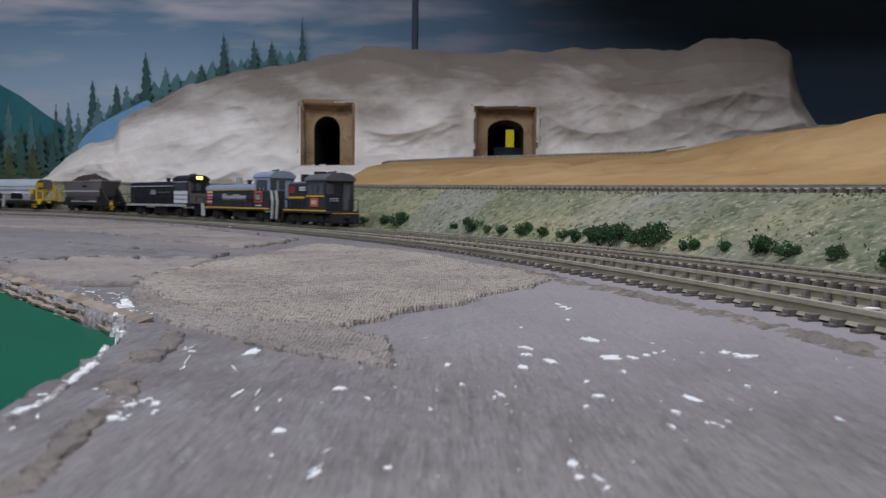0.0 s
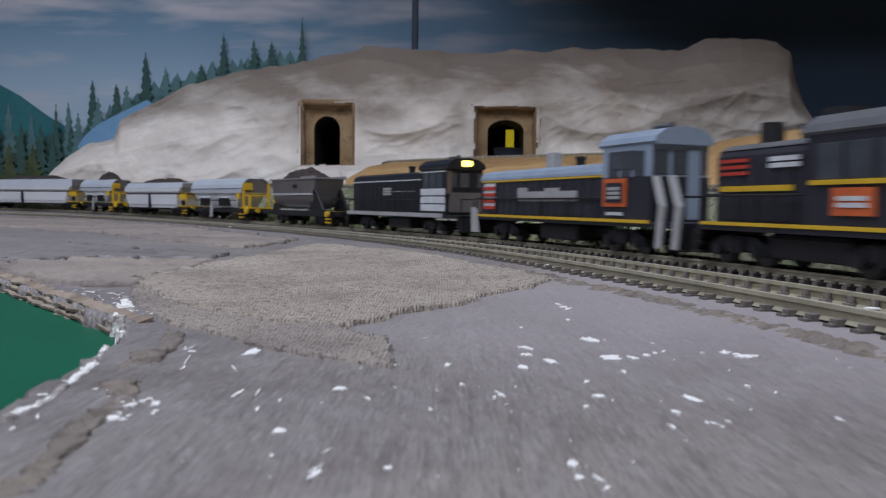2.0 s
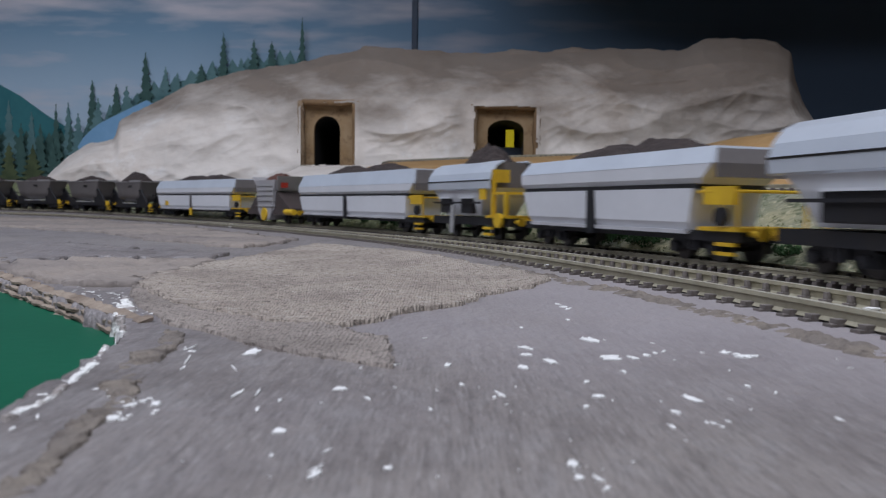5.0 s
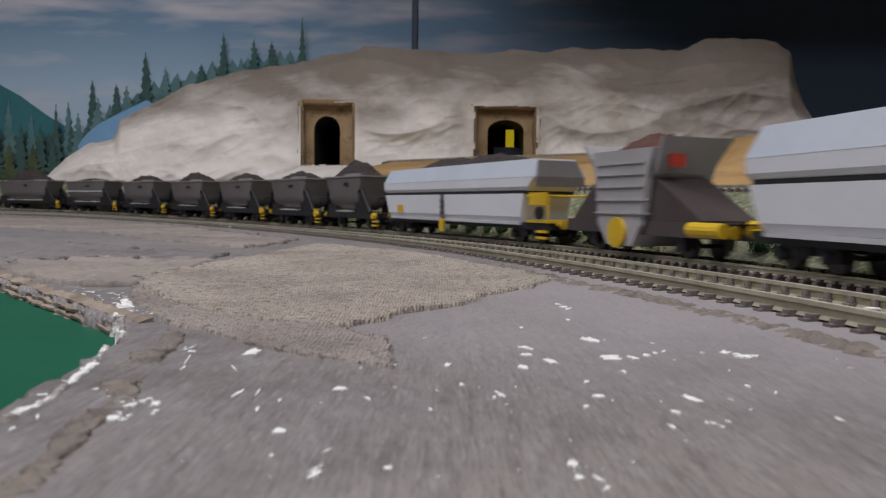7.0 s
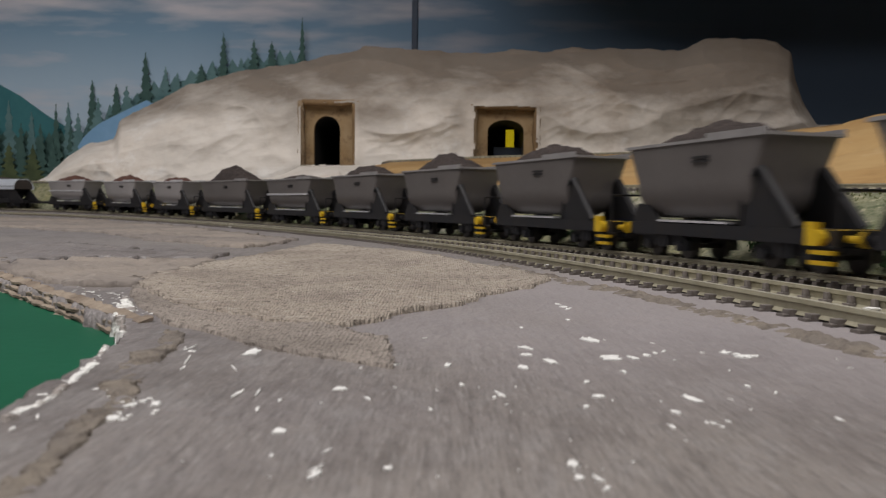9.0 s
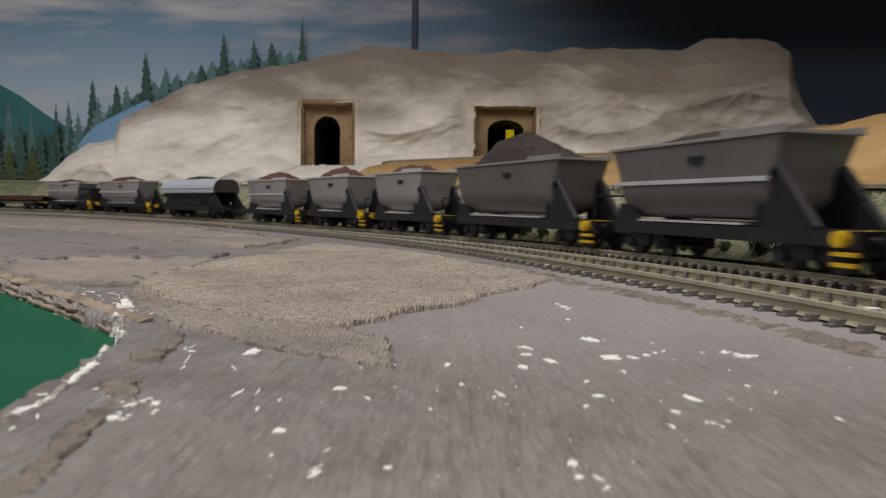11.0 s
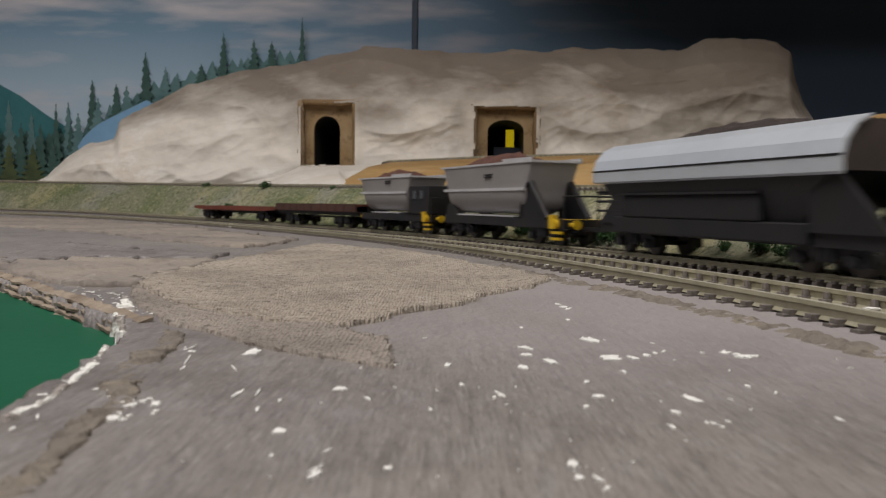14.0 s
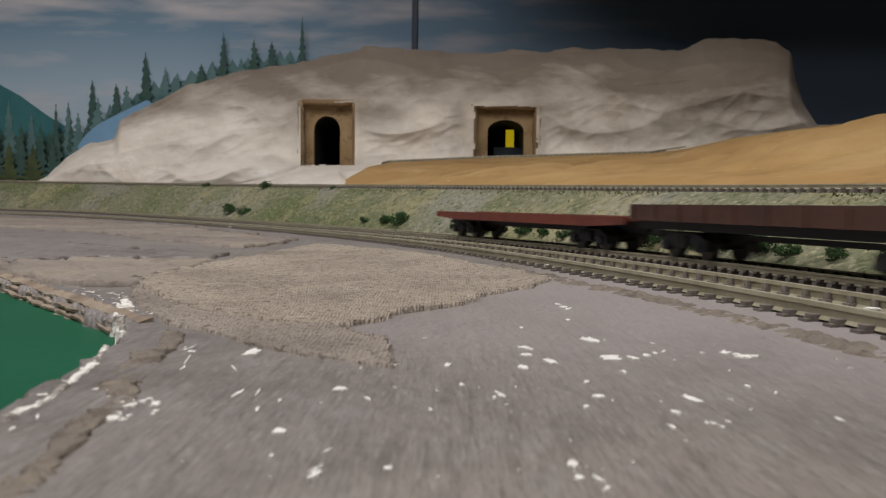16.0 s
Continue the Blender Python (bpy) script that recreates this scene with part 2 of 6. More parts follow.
def prof_y(bm, pts, y0, y1):
    return loft(bm, [[(x, y, z) for x, z in pts] for y in (y0, y1)])


def rod(bm, a, b, r, seg=8):
    a, b = Vector(a), Vector(b)
    m = Matrix.Translation((a + b) / 2) @ (b - a).to_track_quat("Z", "Y").to_matrix().to_4x4()
    bmesh.ops.create_cone(bm, cap_ends=True, segments=seg, radius1=r, radius2=r, depth=(b - a).length, matrix=m)
    return bm


def B():
    return bmesh.new()


def fbm(x, y, z=0.0, octaves=4):
    return noise.fractal(Vector((x, y, z)), 1.0, 2.0, octaves)


def ridge(x, z, k):
    return 1 - abs(noise.noise(Vector((x * k + 0.4 * math.sin(z * 11), z * k * 1.6, k)))) * 2


# ---- the plan: the train's track, a curve that comes round from the far side ----
KNOT_S = np.array([-0.40, -0.30, 0.057, 0.414, 0.771, 1.129, 1.486, 1.843, 1.95])
KNOT_K = np.array([0.0, 0.8215, 0.6104, 0.4481, 0.5045, 0.6959, 0.7628, 0.7896, 0.0])
PS = np.arange(-5.0, 6.2, 0.005)
_k = np.where((PS < -0.4) | (PS > 1.95), 0, np.interp(PS, KNOT_S, KNOT_K))
_th = np.cumsum(_k) * 0.005
_i0 = int(np.argmin(abs(PS)))
PTH = _th - _th[_i0] + 0.3113
PX = np.cumsum(-np.sin(PTH)) * 0.005
PY = np.cumsum(np.cos(PTH)) * 0.005
PX, PY = PX - PX[_i0] + 0.1102, PY - PY[_i0] + 0.331
RAIL_Z = 0.030


@functools.lru_cache(maxsize=None)
def rail_z(s):
    return RAIL_Z + float(np.interp(s, [-0.3, 0, 0.3, 0.6, 0.9, 1.2, 1.5, 1.9], [0.0008, 0, -0.0012, -0.0016, 0.0006, 0.0042, 0.0062, 0.007]))


@functools.lru_cache(maxsize=None)
def centre(s):
    return float(np.interp(s, PS, PX)), float(np.interp(s, PS, PY)), float(np.interp(s, PS, PTH))


def plan(s, off=0.0):
    """The point off metres beyond the train's track (towards the hills) at s, and the track's angle there."""
    x, y, th = centre(s)
    return x + off * math.cos(th), y + off * math.sin(th), th


def track_pose(s, off=0.0, z=0.0):
    x, y, th = plan(s, off)
    return pose(x, y, z, 0, 0, math.degrees(th) - 90)


def smooth_interp(s, xs, ys):
    return float(np.mean([np.interp(s + d, xs, ys) for d in (-0.08, -0.04, 0, 0.04, 0.08)]))


FRONT_S = [-0.6, -0.25, -0.15, 0.0, 0.2, 0.4, 0.8, 1.2, 1.6]


@functools.lru_cache(maxsize=None)
def front_off(s):  # centre of the front track
    return -smooth_interp(s, FRONT_S, [0.085, 0.088, 0.095, 0.104, 0.112, 0.114, 0.108, 0.100, 0.095])


@functools.lru_cache(maxsize=None)
def front_z(s):  # head of the front rails
    return EYE - smooth_interp(s, FRONT_S, [0.0144, 0.0144, 0.0144, 0.0148, 0.0168, 0.0185, 0.0205, 0.0205, 0.019])


UP_S = [-0.6, 0.0, 0.4, 0.8, 1.2, 1.6, 2.2]


@functools.lru_cache(maxsize=None)
def up_z(s):  # shelf of the upper track
    return EYE + smooth_interp(s, UP_S, [0.004, 0.0075, 0.0145, 0.021, 0.027, 0.033, 0.038])


BANK_IN, BANK_OUT = 0.024, 0.085


def pond(x, y):
    """Signed depth inside the pond, metres."""
    e = 0.0016 * fbm(x * 150, y * 150, 3.0)
    far = 0.1258 - (x + 0.050) * 1.153
    near = 0.069 + (-0.0396 - x) * 0.3
    right = -0.0396 - 0.14 * (y - 0.07) - 6.0 * max(0.0, y - 0.1) ** 2
    return min(right - x, (far - y) * 0.66, y - near) + e


def ground_z(s, off):
    """The foreground board: level with the sleepers' feet, a step lower behind the front track."""
    fo = front_off(s)
    z = front_z(s) - 0.0037
    x, y, th = plan(s, off)
    d = fo - off
    if d > 0:
        z += 0.0007 - 0.0019 * min(max(d - 0.012, 0) / 0.03, 1) + 0.0010 * fbm(x * 9, y * 9, 1.0) * min(d / 0.03, 1)
    else:
        t = min(max((-d - 0.030) / 0.02, 0), 1)
        low = rail_z(s) - 0.0045
        z = z * (1 - t) + min(z, low) * t
        if off > -0.03:
            z = low
    p = pond(x, y)
    if y < 0.4 and p > 0.0:
        z -= 0.012 * min(p / 0.0022, 1)
    return z


def grid(name, fn, us, vs, mat, parent=None, keep=None, smooth=True, label=""):
    verts, faces = [], []
    for u in us:
        for v in vs:
            verts.append(fn(u, v))
    n = len(vs)
    for i in range(len(us) - 1):
        for j in range(n - 1):
            if keep is None or keep((us[i] + us[i + 1]) / 2, (vs[j] + vs[j + 1]) / 2):
                faces.append((i * n + j, (i + 1) * n + j, (i + 1) * n + j + 1, i * n + j + 1))
    me = bpy.data.meshes.new(name)
    me.from_pydata(verts, [], faces)
    bm = bmesh.new()
    bm.from_mesh(me)
    bmesh.ops.delete(bm, geom=[v for v in bm.verts if not v.link_faces], context="VERTS")
    bmesh.ops.recalc_face_normals(bm, faces=bm.faces)
    bm.to_mesh(me)
    bm.free()
    me.materials.append(mat)
    if smooth:
        me.polygons.foreach_set("use_smooth", [True] * len(me.polygons))
    ob = new(name, me)
    ob.parent = parent
    if label:
        tagged(ob, label)
    return ob


# ---- large structure ----
us = np.concatenate([np.arange(-5, -0.62, 0.08), np.arange(-0.6, -0.32, 0.0025), np.arange(-0.32, 0.0, 0.0012), np.arange(0.0, 0.45, 0.0025), np.arange(0.45, 0.7, 0.004), np.arange(0.7, 2.0, 0.012), np.arange(2.0, 5.6, 0.08)])
vs = np.concatenate([np.arange(-1.0, -0.42, 0.03), np.arange(-0.42, -0.36, 0.0025), np.arange(-0.36, -0.20, 0.0012), np.arange(-0.20, -0.16, 0.0025), np.arange(-0.16, 0.0301, 0.004)])


def ground_pt(s, o):
    x, y, th = plan(s, o)
    return (x, y, ground_z(s, o))


ground = grid("ground", ground_pt, us, vs, GROUND)
tagged(ground, "grey painted plaster ground sheet of a model railway", "ground", kind="structure")

bm = box(B(), -0.45, -0.03, 0.0, 0.36, EYE - 0.034, EYE - 0.0222)
water = part("water", bm, GREEN)
tagged(water, "smooth green painted pond surface below torn edges", "pond", kind="structure")


def bank_pt(s, v):
    off = BANK_IN + (BANK_OUT - BANK_IN) * v
    x, y, th = plan(s, off)
    z0, z1 = rail_z(s) - 0.006, up_z(s)
    w = math.sin(math.pi * min(max(v, 0), 1))
    z = z0 + (z1 - z0) * (v ** 0.85)
    n1 = fbm(x * 22, y * 22, z * 30) * 0.006 * w + fbm(x * 90, y * 90, z * 90) * 0.0026 * w + fbm(x * 300, y * 300, z * 300) * 0.0009 * w
    return (x + n1 * math.cos(th), y + n1 * math.sin(th), z + n1 * 0.6)


bank = grid("embankment", bank_pt, np.concatenate([np.arange(-0.6, 1.0, 0.0035), np.arange(1.0, 2.6, 0.01)]), np.linspace(0, 1, 34), SCATTER)
tagged(bank, "sloping embankment covered in green and straw scatter", "embankment", kind="structure")


def shelf_pt(s, o):
    x, y, th = plan(s, o)
    return (x, y, up_z(s) + (0.0 if o < 0.16 else -0.002))


shelf = grid("ledge", shelf_pt, np.arange(-0.6, 2.61, 0.03), [BANK_OUT, 0.10, 0.13, 0.159], BALLAST)
tagged(shelf, "narrow ledge that carries the upper track", "ledge", kind="structure")


def cam_point(px, py, y):
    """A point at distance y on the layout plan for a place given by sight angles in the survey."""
    return ((px - 784) / 1400 * y, y, EYE + (362.6 + 0.0128 * (px - 784) - py) / 1400 * y)


# ochre cloth that rises from the upper track to the tunnel ledge
TOP = [(600, 326, 1.30), (650, 296, 1.46), (690, 288, 1.5), (845, 281, 1.5), (1150, 272, 1.45), (1220, 262, 1.36), (1290, 246, 1.30), (1420, 228, 1.2), (1568, 212, 1.1), (1800, 195, 1.0), (2300, 170, 0.8)]
TOPP = np.array([cam_point(*r) for r in TOP])
BOT_S = np.array([0.78, 0.70, 0.62, 0.42, 0.13, 0.09, 0.05, -0.02, -0.10, -0.2, -0.45])


def cloth_pt(u, v):
    i = np.arange(len(TOPP))
    tx, ty, tz = (float(np.interp(u, i, TOPP[:, k])) for k in range(3))
    s = float(np.interp(u, i, BOT_S))
    bx, by, th = plan(s, 0.150)
    bz = up_z(s) - 0.001
    w = math.sin(math.pi * v) if 0 < v < 1 else 0
    x, y = bx + (tx - bx) * v, by + (ty - by) * v
    n1 = (fbm(x * 5, y * 5, 4.0) * 0.010 + fbm(x * 17, y * 17, 2.0) * 0.003) * w
    fold = 0.012 * max(0, u - 4.0) / 3 * w * math.sin(x * 9 + y * 5) - 0.006 * w * max(0, ridge(x * 0.5 + y * 0.4, y * 0.3, 9) - 0.80) / 0.2 - 0.004 * w * max(0, ridge(x * 0.4 - y * 0.5, y * 0.2, 14) - 0.82) / 0.18
    return (x, y, bz + (tz - bz) * (v ** 0.8) + n1 + fold)


cloth = grid("cloth_hill", cloth_pt, np.linspace(0, len(TOP) - 1, 200), np.linspace(0, 1, 60), CLOTH)
tagged(cloth, "ochre painted cloth hillside draped beside the track", "hillside", kind="structure")

# tunnel ledge behind the cloth
bm = B()
led = []
for k, (x, y, z) in enumerate(TOPP[1:8]):
    led.append(((x, y, z - 0.001), (x * 1.12 + 0.02, y + 0.30, z - 0.002)))
va = [[bm.verts.new(p) for p in r] for r in led]
for a, b in zip(va, va[1:]):
    bm.faces.new((a[0], b[0], b[1], a[1]))
ledge = part("tunnel_ledge", bm, BALLAST)
tagged(ledge, "pale ledge in front of the tunnel mouths", "ledge", kind="structure")

# ---- plaster mountain with two tunnel mouths ----
MTN_Y = 1.60
SIL = [(40, 330), (85, 313), (118, 279), (150, 258), (203, 247), (213, 214), (262, 190), (330, 155), (430, 128), (520, 116), (600, 98), (640, 87), (730, 91), (800, 98), (950, 93), (1080, 89), (1120, 91), (1190, 93), (1235, 76), (1300, 70), (1365, 82), (1388, 96), (1396, 140), (1410, 180), (1438, 222)]
SILP = np.array([cam_point(a, b, MTN_Y + 0.16) for a, b in SIL])
BASE = np.array([cam_point(a, b, MTN_Y) for a, b in [(40, 335), (85, 318), (330, 322), (500, 318), (530, 291), (850, 283), (1150, 276), (1290, 262), (1438, 250)]])


def sight(px, py):
    return cam_point(px, py, MTN_Y)


HOLES = [(sight(533, 183), sight(625, 292)), (sight(838, 190), sight(945, 284))]


def hole_gap(x, z):
    """Distance to the nearest tunnel mouth, zero inside it."""
    g = 9.0
    for (x0, _, z1), (x1, _, z0) in HOLES:
        g = min(g, math.hypot(max(x0 - x, x - x1, 0), max(z0 - z, z - z1, 0)))
    return g


MX = sorted(set(list(np.linspace(SILP[0, 0] + 0.001, SILP[-1, 0] - 0.001, 420)) + [HOLES[0][0][0], HOLES[0][1][0], HOLES[1][0][0], HOLES[1][1][0]]))
MZ0, MZ1 = 0.0, 1.0


def crease(x, z, k, seed):
    """Sharp-crested folds of draped cloth, longer across than up."""
    wx, wz = x + 0.05 * noise.noise(Vector((x * 5, z * 5, seed))), z + 0.05 * noise.noise(Vector((x * 4, z * 6, seed + 4)))
    return (1 - abs(noise.noise(Vector((wx * k, wz * k * 1.9, seed)))) * 1.8) ** 2


def mtn_pt(x, v):
    zt = float(np.interp(x * (MTN_Y + 0.16) / MTN_Y, SILP[:, 0], SILP[:, 2]))
    zb = float(np.interp(x, BASE[:, 0], BASE[:, 2])) - 0.01
    zt = max(zt, zb + 0.002)
    q = min(v, 1.0)
    # a steep wall as high as the tunnel mouths, leaning back above them
    back = 0.16 * (0.12 * q + 0.88 * max(0.0, (q - 0.52) / 0.48) ** 1.2)
    z = zb + (zt - zb) * q
    y = MTN_Y + back
    gap = hole_gap(x, z)
    g = min(gap / 0.05, 1)
    amp = g * min(1, (zt - zb) / 0.08)
    edge = min(1, (1 - q) / 0.12)
    high = min(max((q - 0.45) / 0.2, 0), 1)
    d = 0.034 * noise.fractal(Vector((x * 3.2, z * 4.2, 1.0)), 1.0, 2.0, 2) + 0.020 * crease(x, z, 4.5, 2.0) + 0.006 * crease(x + z * 0.7, z, 9, 7.0) * (0.4 + 0.6 * high) + 0.0025 * crease(x - z, z * 0.7, 19, 5.0) + 0.0016 * fbm(x * 45, z * 45, 2)
    d -= 0.016 * high * (1 - high) * 4 * 0.5
    y1 = y - d * amp * (0.25 + 0.75 * edge) - 0.010 * math.exp(-(gap / 0.016) ** 2)
    z1 = EYE + (z - EYE) * y1 / y + 0.007 * fbm(x * 18, 2.0, 5.0) * (q > 0.97)
    if v > 1:
        y1 += (v - 1) * 0.6
        z1 -= (v - 1) * 0.25
    return (x * min(y1, MTN_Y + 0.2) / MTN_Y, y1, z1)


def mtn_keep(x, v):
    zt = float(np.interp(x * (MTN_Y + 0.16) / MTN_Y, SILP[:, 0], SILP[:, 2]))
    zb = float(np.interp(x, BASE[:, 0], BASE[:, 2])) - 0.01
    z = zb + (zt - zb) * v
    return hole_gap(x, z) > 0.0012 + 0.0035 * max(0, fbm(x * 40, z * 40, 6.0))


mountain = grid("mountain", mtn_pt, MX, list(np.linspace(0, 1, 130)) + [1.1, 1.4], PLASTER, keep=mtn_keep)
tagged(mountain, "crumpled plaster cloth mountain with two tunnel mouths", "mountain", kind="structure")

# ---- painted backdrop, room shell ----
BACK_Y = 2.15
bm = box(B(), -3.2, 3.0, BACK_Y, BACK_Y + 0.02, -0.3, 1.3)
backdrop = part("backdrop", bm, GREEN)
tagged(backdrop, "painted sky backdrop board with clouds and spruces", "backdrop", kind="structure")


def plain(name, x0, x1, y0, y1, z0, z1, mat, label, cat):
    ob = part(name, box(B(), x0, x1, y0, y1, z0, z1), mat)
    return tagged(ob, label, cat, kind="structure")


plain("ceiling", -5.2, 4, -5.2, 2.6, 1.5, 1.55, ROOMWALL, "plain pale room ceiling", "ceiling")
plain("floor", -5.2, 4, -5.2, 2.6, -1.0, -0.95, ROOMWALL, "plain grey room floor", "floor")
plain("wall_north", -5.2, 4, 2.55, 2.6, -0.95, 1.5, ROOMWALL, "plain room wall behind the layout", "wall")
plain("wall_south", -5.2, 4, -5.2, -5.15, -0.95, 1.5, ROOMWALL, "plain room wall", "wall")
plain("wall_west", -5.2, -5.15, -5.15, 2.55, -0.95, 1.5, ROOMWALL, "plain room wall", "wall")
plain("wall_east", 3.95, 4, -5.15, 2.55, -0.95, 1.5, ROOMWALL, "plain room wall", "wall")
# unseen slab added overhead to shade the mountain top and backdrop
plain("shade_slab", 0.05, 3.0, 1.25, 2.14, 0.76, 0.80, SLAB, "unseen slab added overhead to shade the upper right", "deck")
plain("baseboard", -2.6, 2.6, 0.25, 2.14, -0.08, -0.02, PLYWOOD, "plywood baseboard under the hills", "baseboard")

# plaster apron below the first tunnel mouth
APR = np.array([cam_point(*r) for r in [(430, 321, 1.55), (500, 306, 1.57), (532, 291, 1.585), (600, 290, 1.585), (720, 287, 1.56)]])
APR_S = np.array([1.02, 0.92, 0.86, 0.74, 0.60])


def apron_pt(u, v):
    i = np.arange(len(APR))
    tx, ty, tz = (float(np.interp(u, i, APR[:, k])) for k in range(3))
    s = float(np.interp(u, i, APR_S))
    bx, by, th = plan(s, 0.150)
    n1 = 0.006 * fbm(tx * 12, v * 3, 2.0) * math.sin(math.pi * v)
    return (bx + (tx - bx) * v, by + (ty - by) * v, up_z(s) - 0.003 + (tz - 0.004 - up_z(s) + 0.003) * v ** 0.8 + n1 - (0.006 if u > 3 else 0) * math.sin(math.pi * v))


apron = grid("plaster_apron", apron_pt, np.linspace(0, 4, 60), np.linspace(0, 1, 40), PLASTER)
tagged(apron, "white plaster apron below the tunnel mouth", "apron", kind="structure")

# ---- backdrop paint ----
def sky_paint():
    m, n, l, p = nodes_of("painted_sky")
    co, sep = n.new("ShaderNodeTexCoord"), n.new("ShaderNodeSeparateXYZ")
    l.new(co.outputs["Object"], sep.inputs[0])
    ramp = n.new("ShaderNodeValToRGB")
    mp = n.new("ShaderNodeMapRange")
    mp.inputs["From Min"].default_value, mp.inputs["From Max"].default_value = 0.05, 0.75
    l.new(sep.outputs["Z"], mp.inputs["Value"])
    # sky gradient, with the dimmer lamp light up high put into its top tone
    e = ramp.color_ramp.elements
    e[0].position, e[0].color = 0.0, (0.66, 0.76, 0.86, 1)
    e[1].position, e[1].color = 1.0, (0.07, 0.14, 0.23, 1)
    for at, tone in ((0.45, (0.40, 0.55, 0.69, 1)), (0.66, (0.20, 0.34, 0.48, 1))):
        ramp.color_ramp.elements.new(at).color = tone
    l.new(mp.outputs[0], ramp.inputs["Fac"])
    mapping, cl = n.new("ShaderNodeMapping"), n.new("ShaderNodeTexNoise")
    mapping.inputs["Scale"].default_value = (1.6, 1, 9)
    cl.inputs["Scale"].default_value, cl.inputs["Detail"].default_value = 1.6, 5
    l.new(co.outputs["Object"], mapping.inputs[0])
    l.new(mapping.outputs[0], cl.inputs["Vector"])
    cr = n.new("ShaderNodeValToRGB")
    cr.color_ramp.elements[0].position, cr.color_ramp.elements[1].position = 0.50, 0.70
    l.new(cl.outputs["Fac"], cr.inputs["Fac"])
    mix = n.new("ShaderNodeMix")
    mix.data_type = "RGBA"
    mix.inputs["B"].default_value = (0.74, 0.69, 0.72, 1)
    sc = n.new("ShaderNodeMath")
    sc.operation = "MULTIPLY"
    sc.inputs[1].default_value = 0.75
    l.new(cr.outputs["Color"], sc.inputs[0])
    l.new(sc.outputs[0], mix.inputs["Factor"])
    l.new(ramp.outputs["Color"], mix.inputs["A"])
    # lamp falloff towards one end is put into the colour as night blue
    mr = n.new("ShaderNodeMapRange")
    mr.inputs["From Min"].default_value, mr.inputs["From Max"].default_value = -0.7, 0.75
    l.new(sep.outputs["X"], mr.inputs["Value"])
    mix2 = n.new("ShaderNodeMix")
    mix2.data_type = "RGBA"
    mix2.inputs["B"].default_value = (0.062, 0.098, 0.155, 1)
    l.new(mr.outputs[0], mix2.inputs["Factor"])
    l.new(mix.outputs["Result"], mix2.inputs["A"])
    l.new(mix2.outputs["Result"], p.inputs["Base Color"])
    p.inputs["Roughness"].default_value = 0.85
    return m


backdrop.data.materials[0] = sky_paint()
TEAL = surface("painted_teal_hill", (0.045, 0.20, 0.22), (0.03, 0.15, 0.18), 0.85, 0, 6, 60, 0)
SPRUCE = surface("painted_dark_spruce", (0.065, 0.14, 0.125), (0.04, 0.095, 0.085), 0.85, 0, 25, 160, 0)
SPRUCE_PALE = surface("painted_pale_spruce", (0.14, 0.26, 0.27), (0.09, 0.19, 0.20), 0.85, 0, 25, 160, 0)
SPRUCE_OLIVE = surface("painted_olive_spruce", (0.10, 0.135, 0.06), (0.05, 0.075, 0.035), 0.85, 0, 25, 160, 0)
LAKEBLUE = surface("painted_bright_blue", (0.26, 0.48, 0.72), (0.20, 0.40, 0.63), 0.85, 0, 10, 60, 0)
random.seed(3)


def flat_on_backdrop(name, pts, lift, mat):
    bm = B()
    f = bm.faces.new([bm.verts.new((x, BACK_Y - lift, z)) for x, z in pts])
    r = bmesh.ops.extrude_face_region(bm, geom=[f])
    for v in r["geom"]:
        if isinstance(v, bmesh.types.BMVert):
            v.co.y += 0.001
    bmesh.ops.recalc_face_normals(bm, faces=bm.faces)
    return part(name, bm, mat, backdrop)


def wall_at(px, py):
    x, y, z = cam_point(px, py, BACK_Y)
    return x, z


hill = [wall_at(-60, 330), wall_at(-60, 120), wall_at(0, 150), wall_at(40, 172), wall_at(85, 205), wall_at(130, 232), wall_at(180, 290), wall_at(200, 330)]
flat_on_backdrop("painted_hill", hill, 0.003, TEAL)
flat_on_backdrop("painted_water", [wall_at(158, 290), wall_at(153, 262), wall_at(163, 246), wall_at(178, 232), wall_at(192, 222), wall_at(216, 210), wall_at(272, 183), wall_at(300, 200), wall_at(200, 290)], 0.046, LAKEBLUE)


def spruce(px, top, foot, width, mat, lift):
    """A painted spruce: a ragged pointed outline."""
    left, right = [], []
    n = 9
    for i in range(n):
        t = i / (n - 1)
        y = top + (foot - top) * t
        w = width * (0.06 + t ** 0.9) * 0.5
        left.append(wall_at(px - w * random.uniform(0.75, 1.25), y + random.uniform(-2, 2)))
        left.append(wall_at(px - w * random.uniform(0.4, 0.7), y + (foot - top) / n * 0.45))
        right.append(wall_at(px + w * random.uniform(0.75, 1.25), y + random.uniform(-2, 2)))
        right.append(wall_at(px + w * random.uniform(0.4, 0.7), y + (foot - top) / n * 0.45))
    flat_on_backdrop("painted_spruce", left + right[::-1], lift, mat)


def forest_band(tops, foot, mat, lift):
    """A painted belt of far trees with a ragged top."""
    pts = []
    for (xa, ya), (xb, yb) in zip(tops, tops[1:]):
        n = max(2, int((xb - xa) / 9))
        for i in range(n):
            t = i / n
            pts.append(wall_at(xa + (xb - xa) * t, ya + (yb - ya) * t + (random.uniform(-16, -5) if i % 2 else random.uniform(2, 9))))
    flat_on_backdrop("painted_forest", pts + [wall_at(tops[-1][0], foot), wall_at(tops[0][0], foot)], lift, mat)


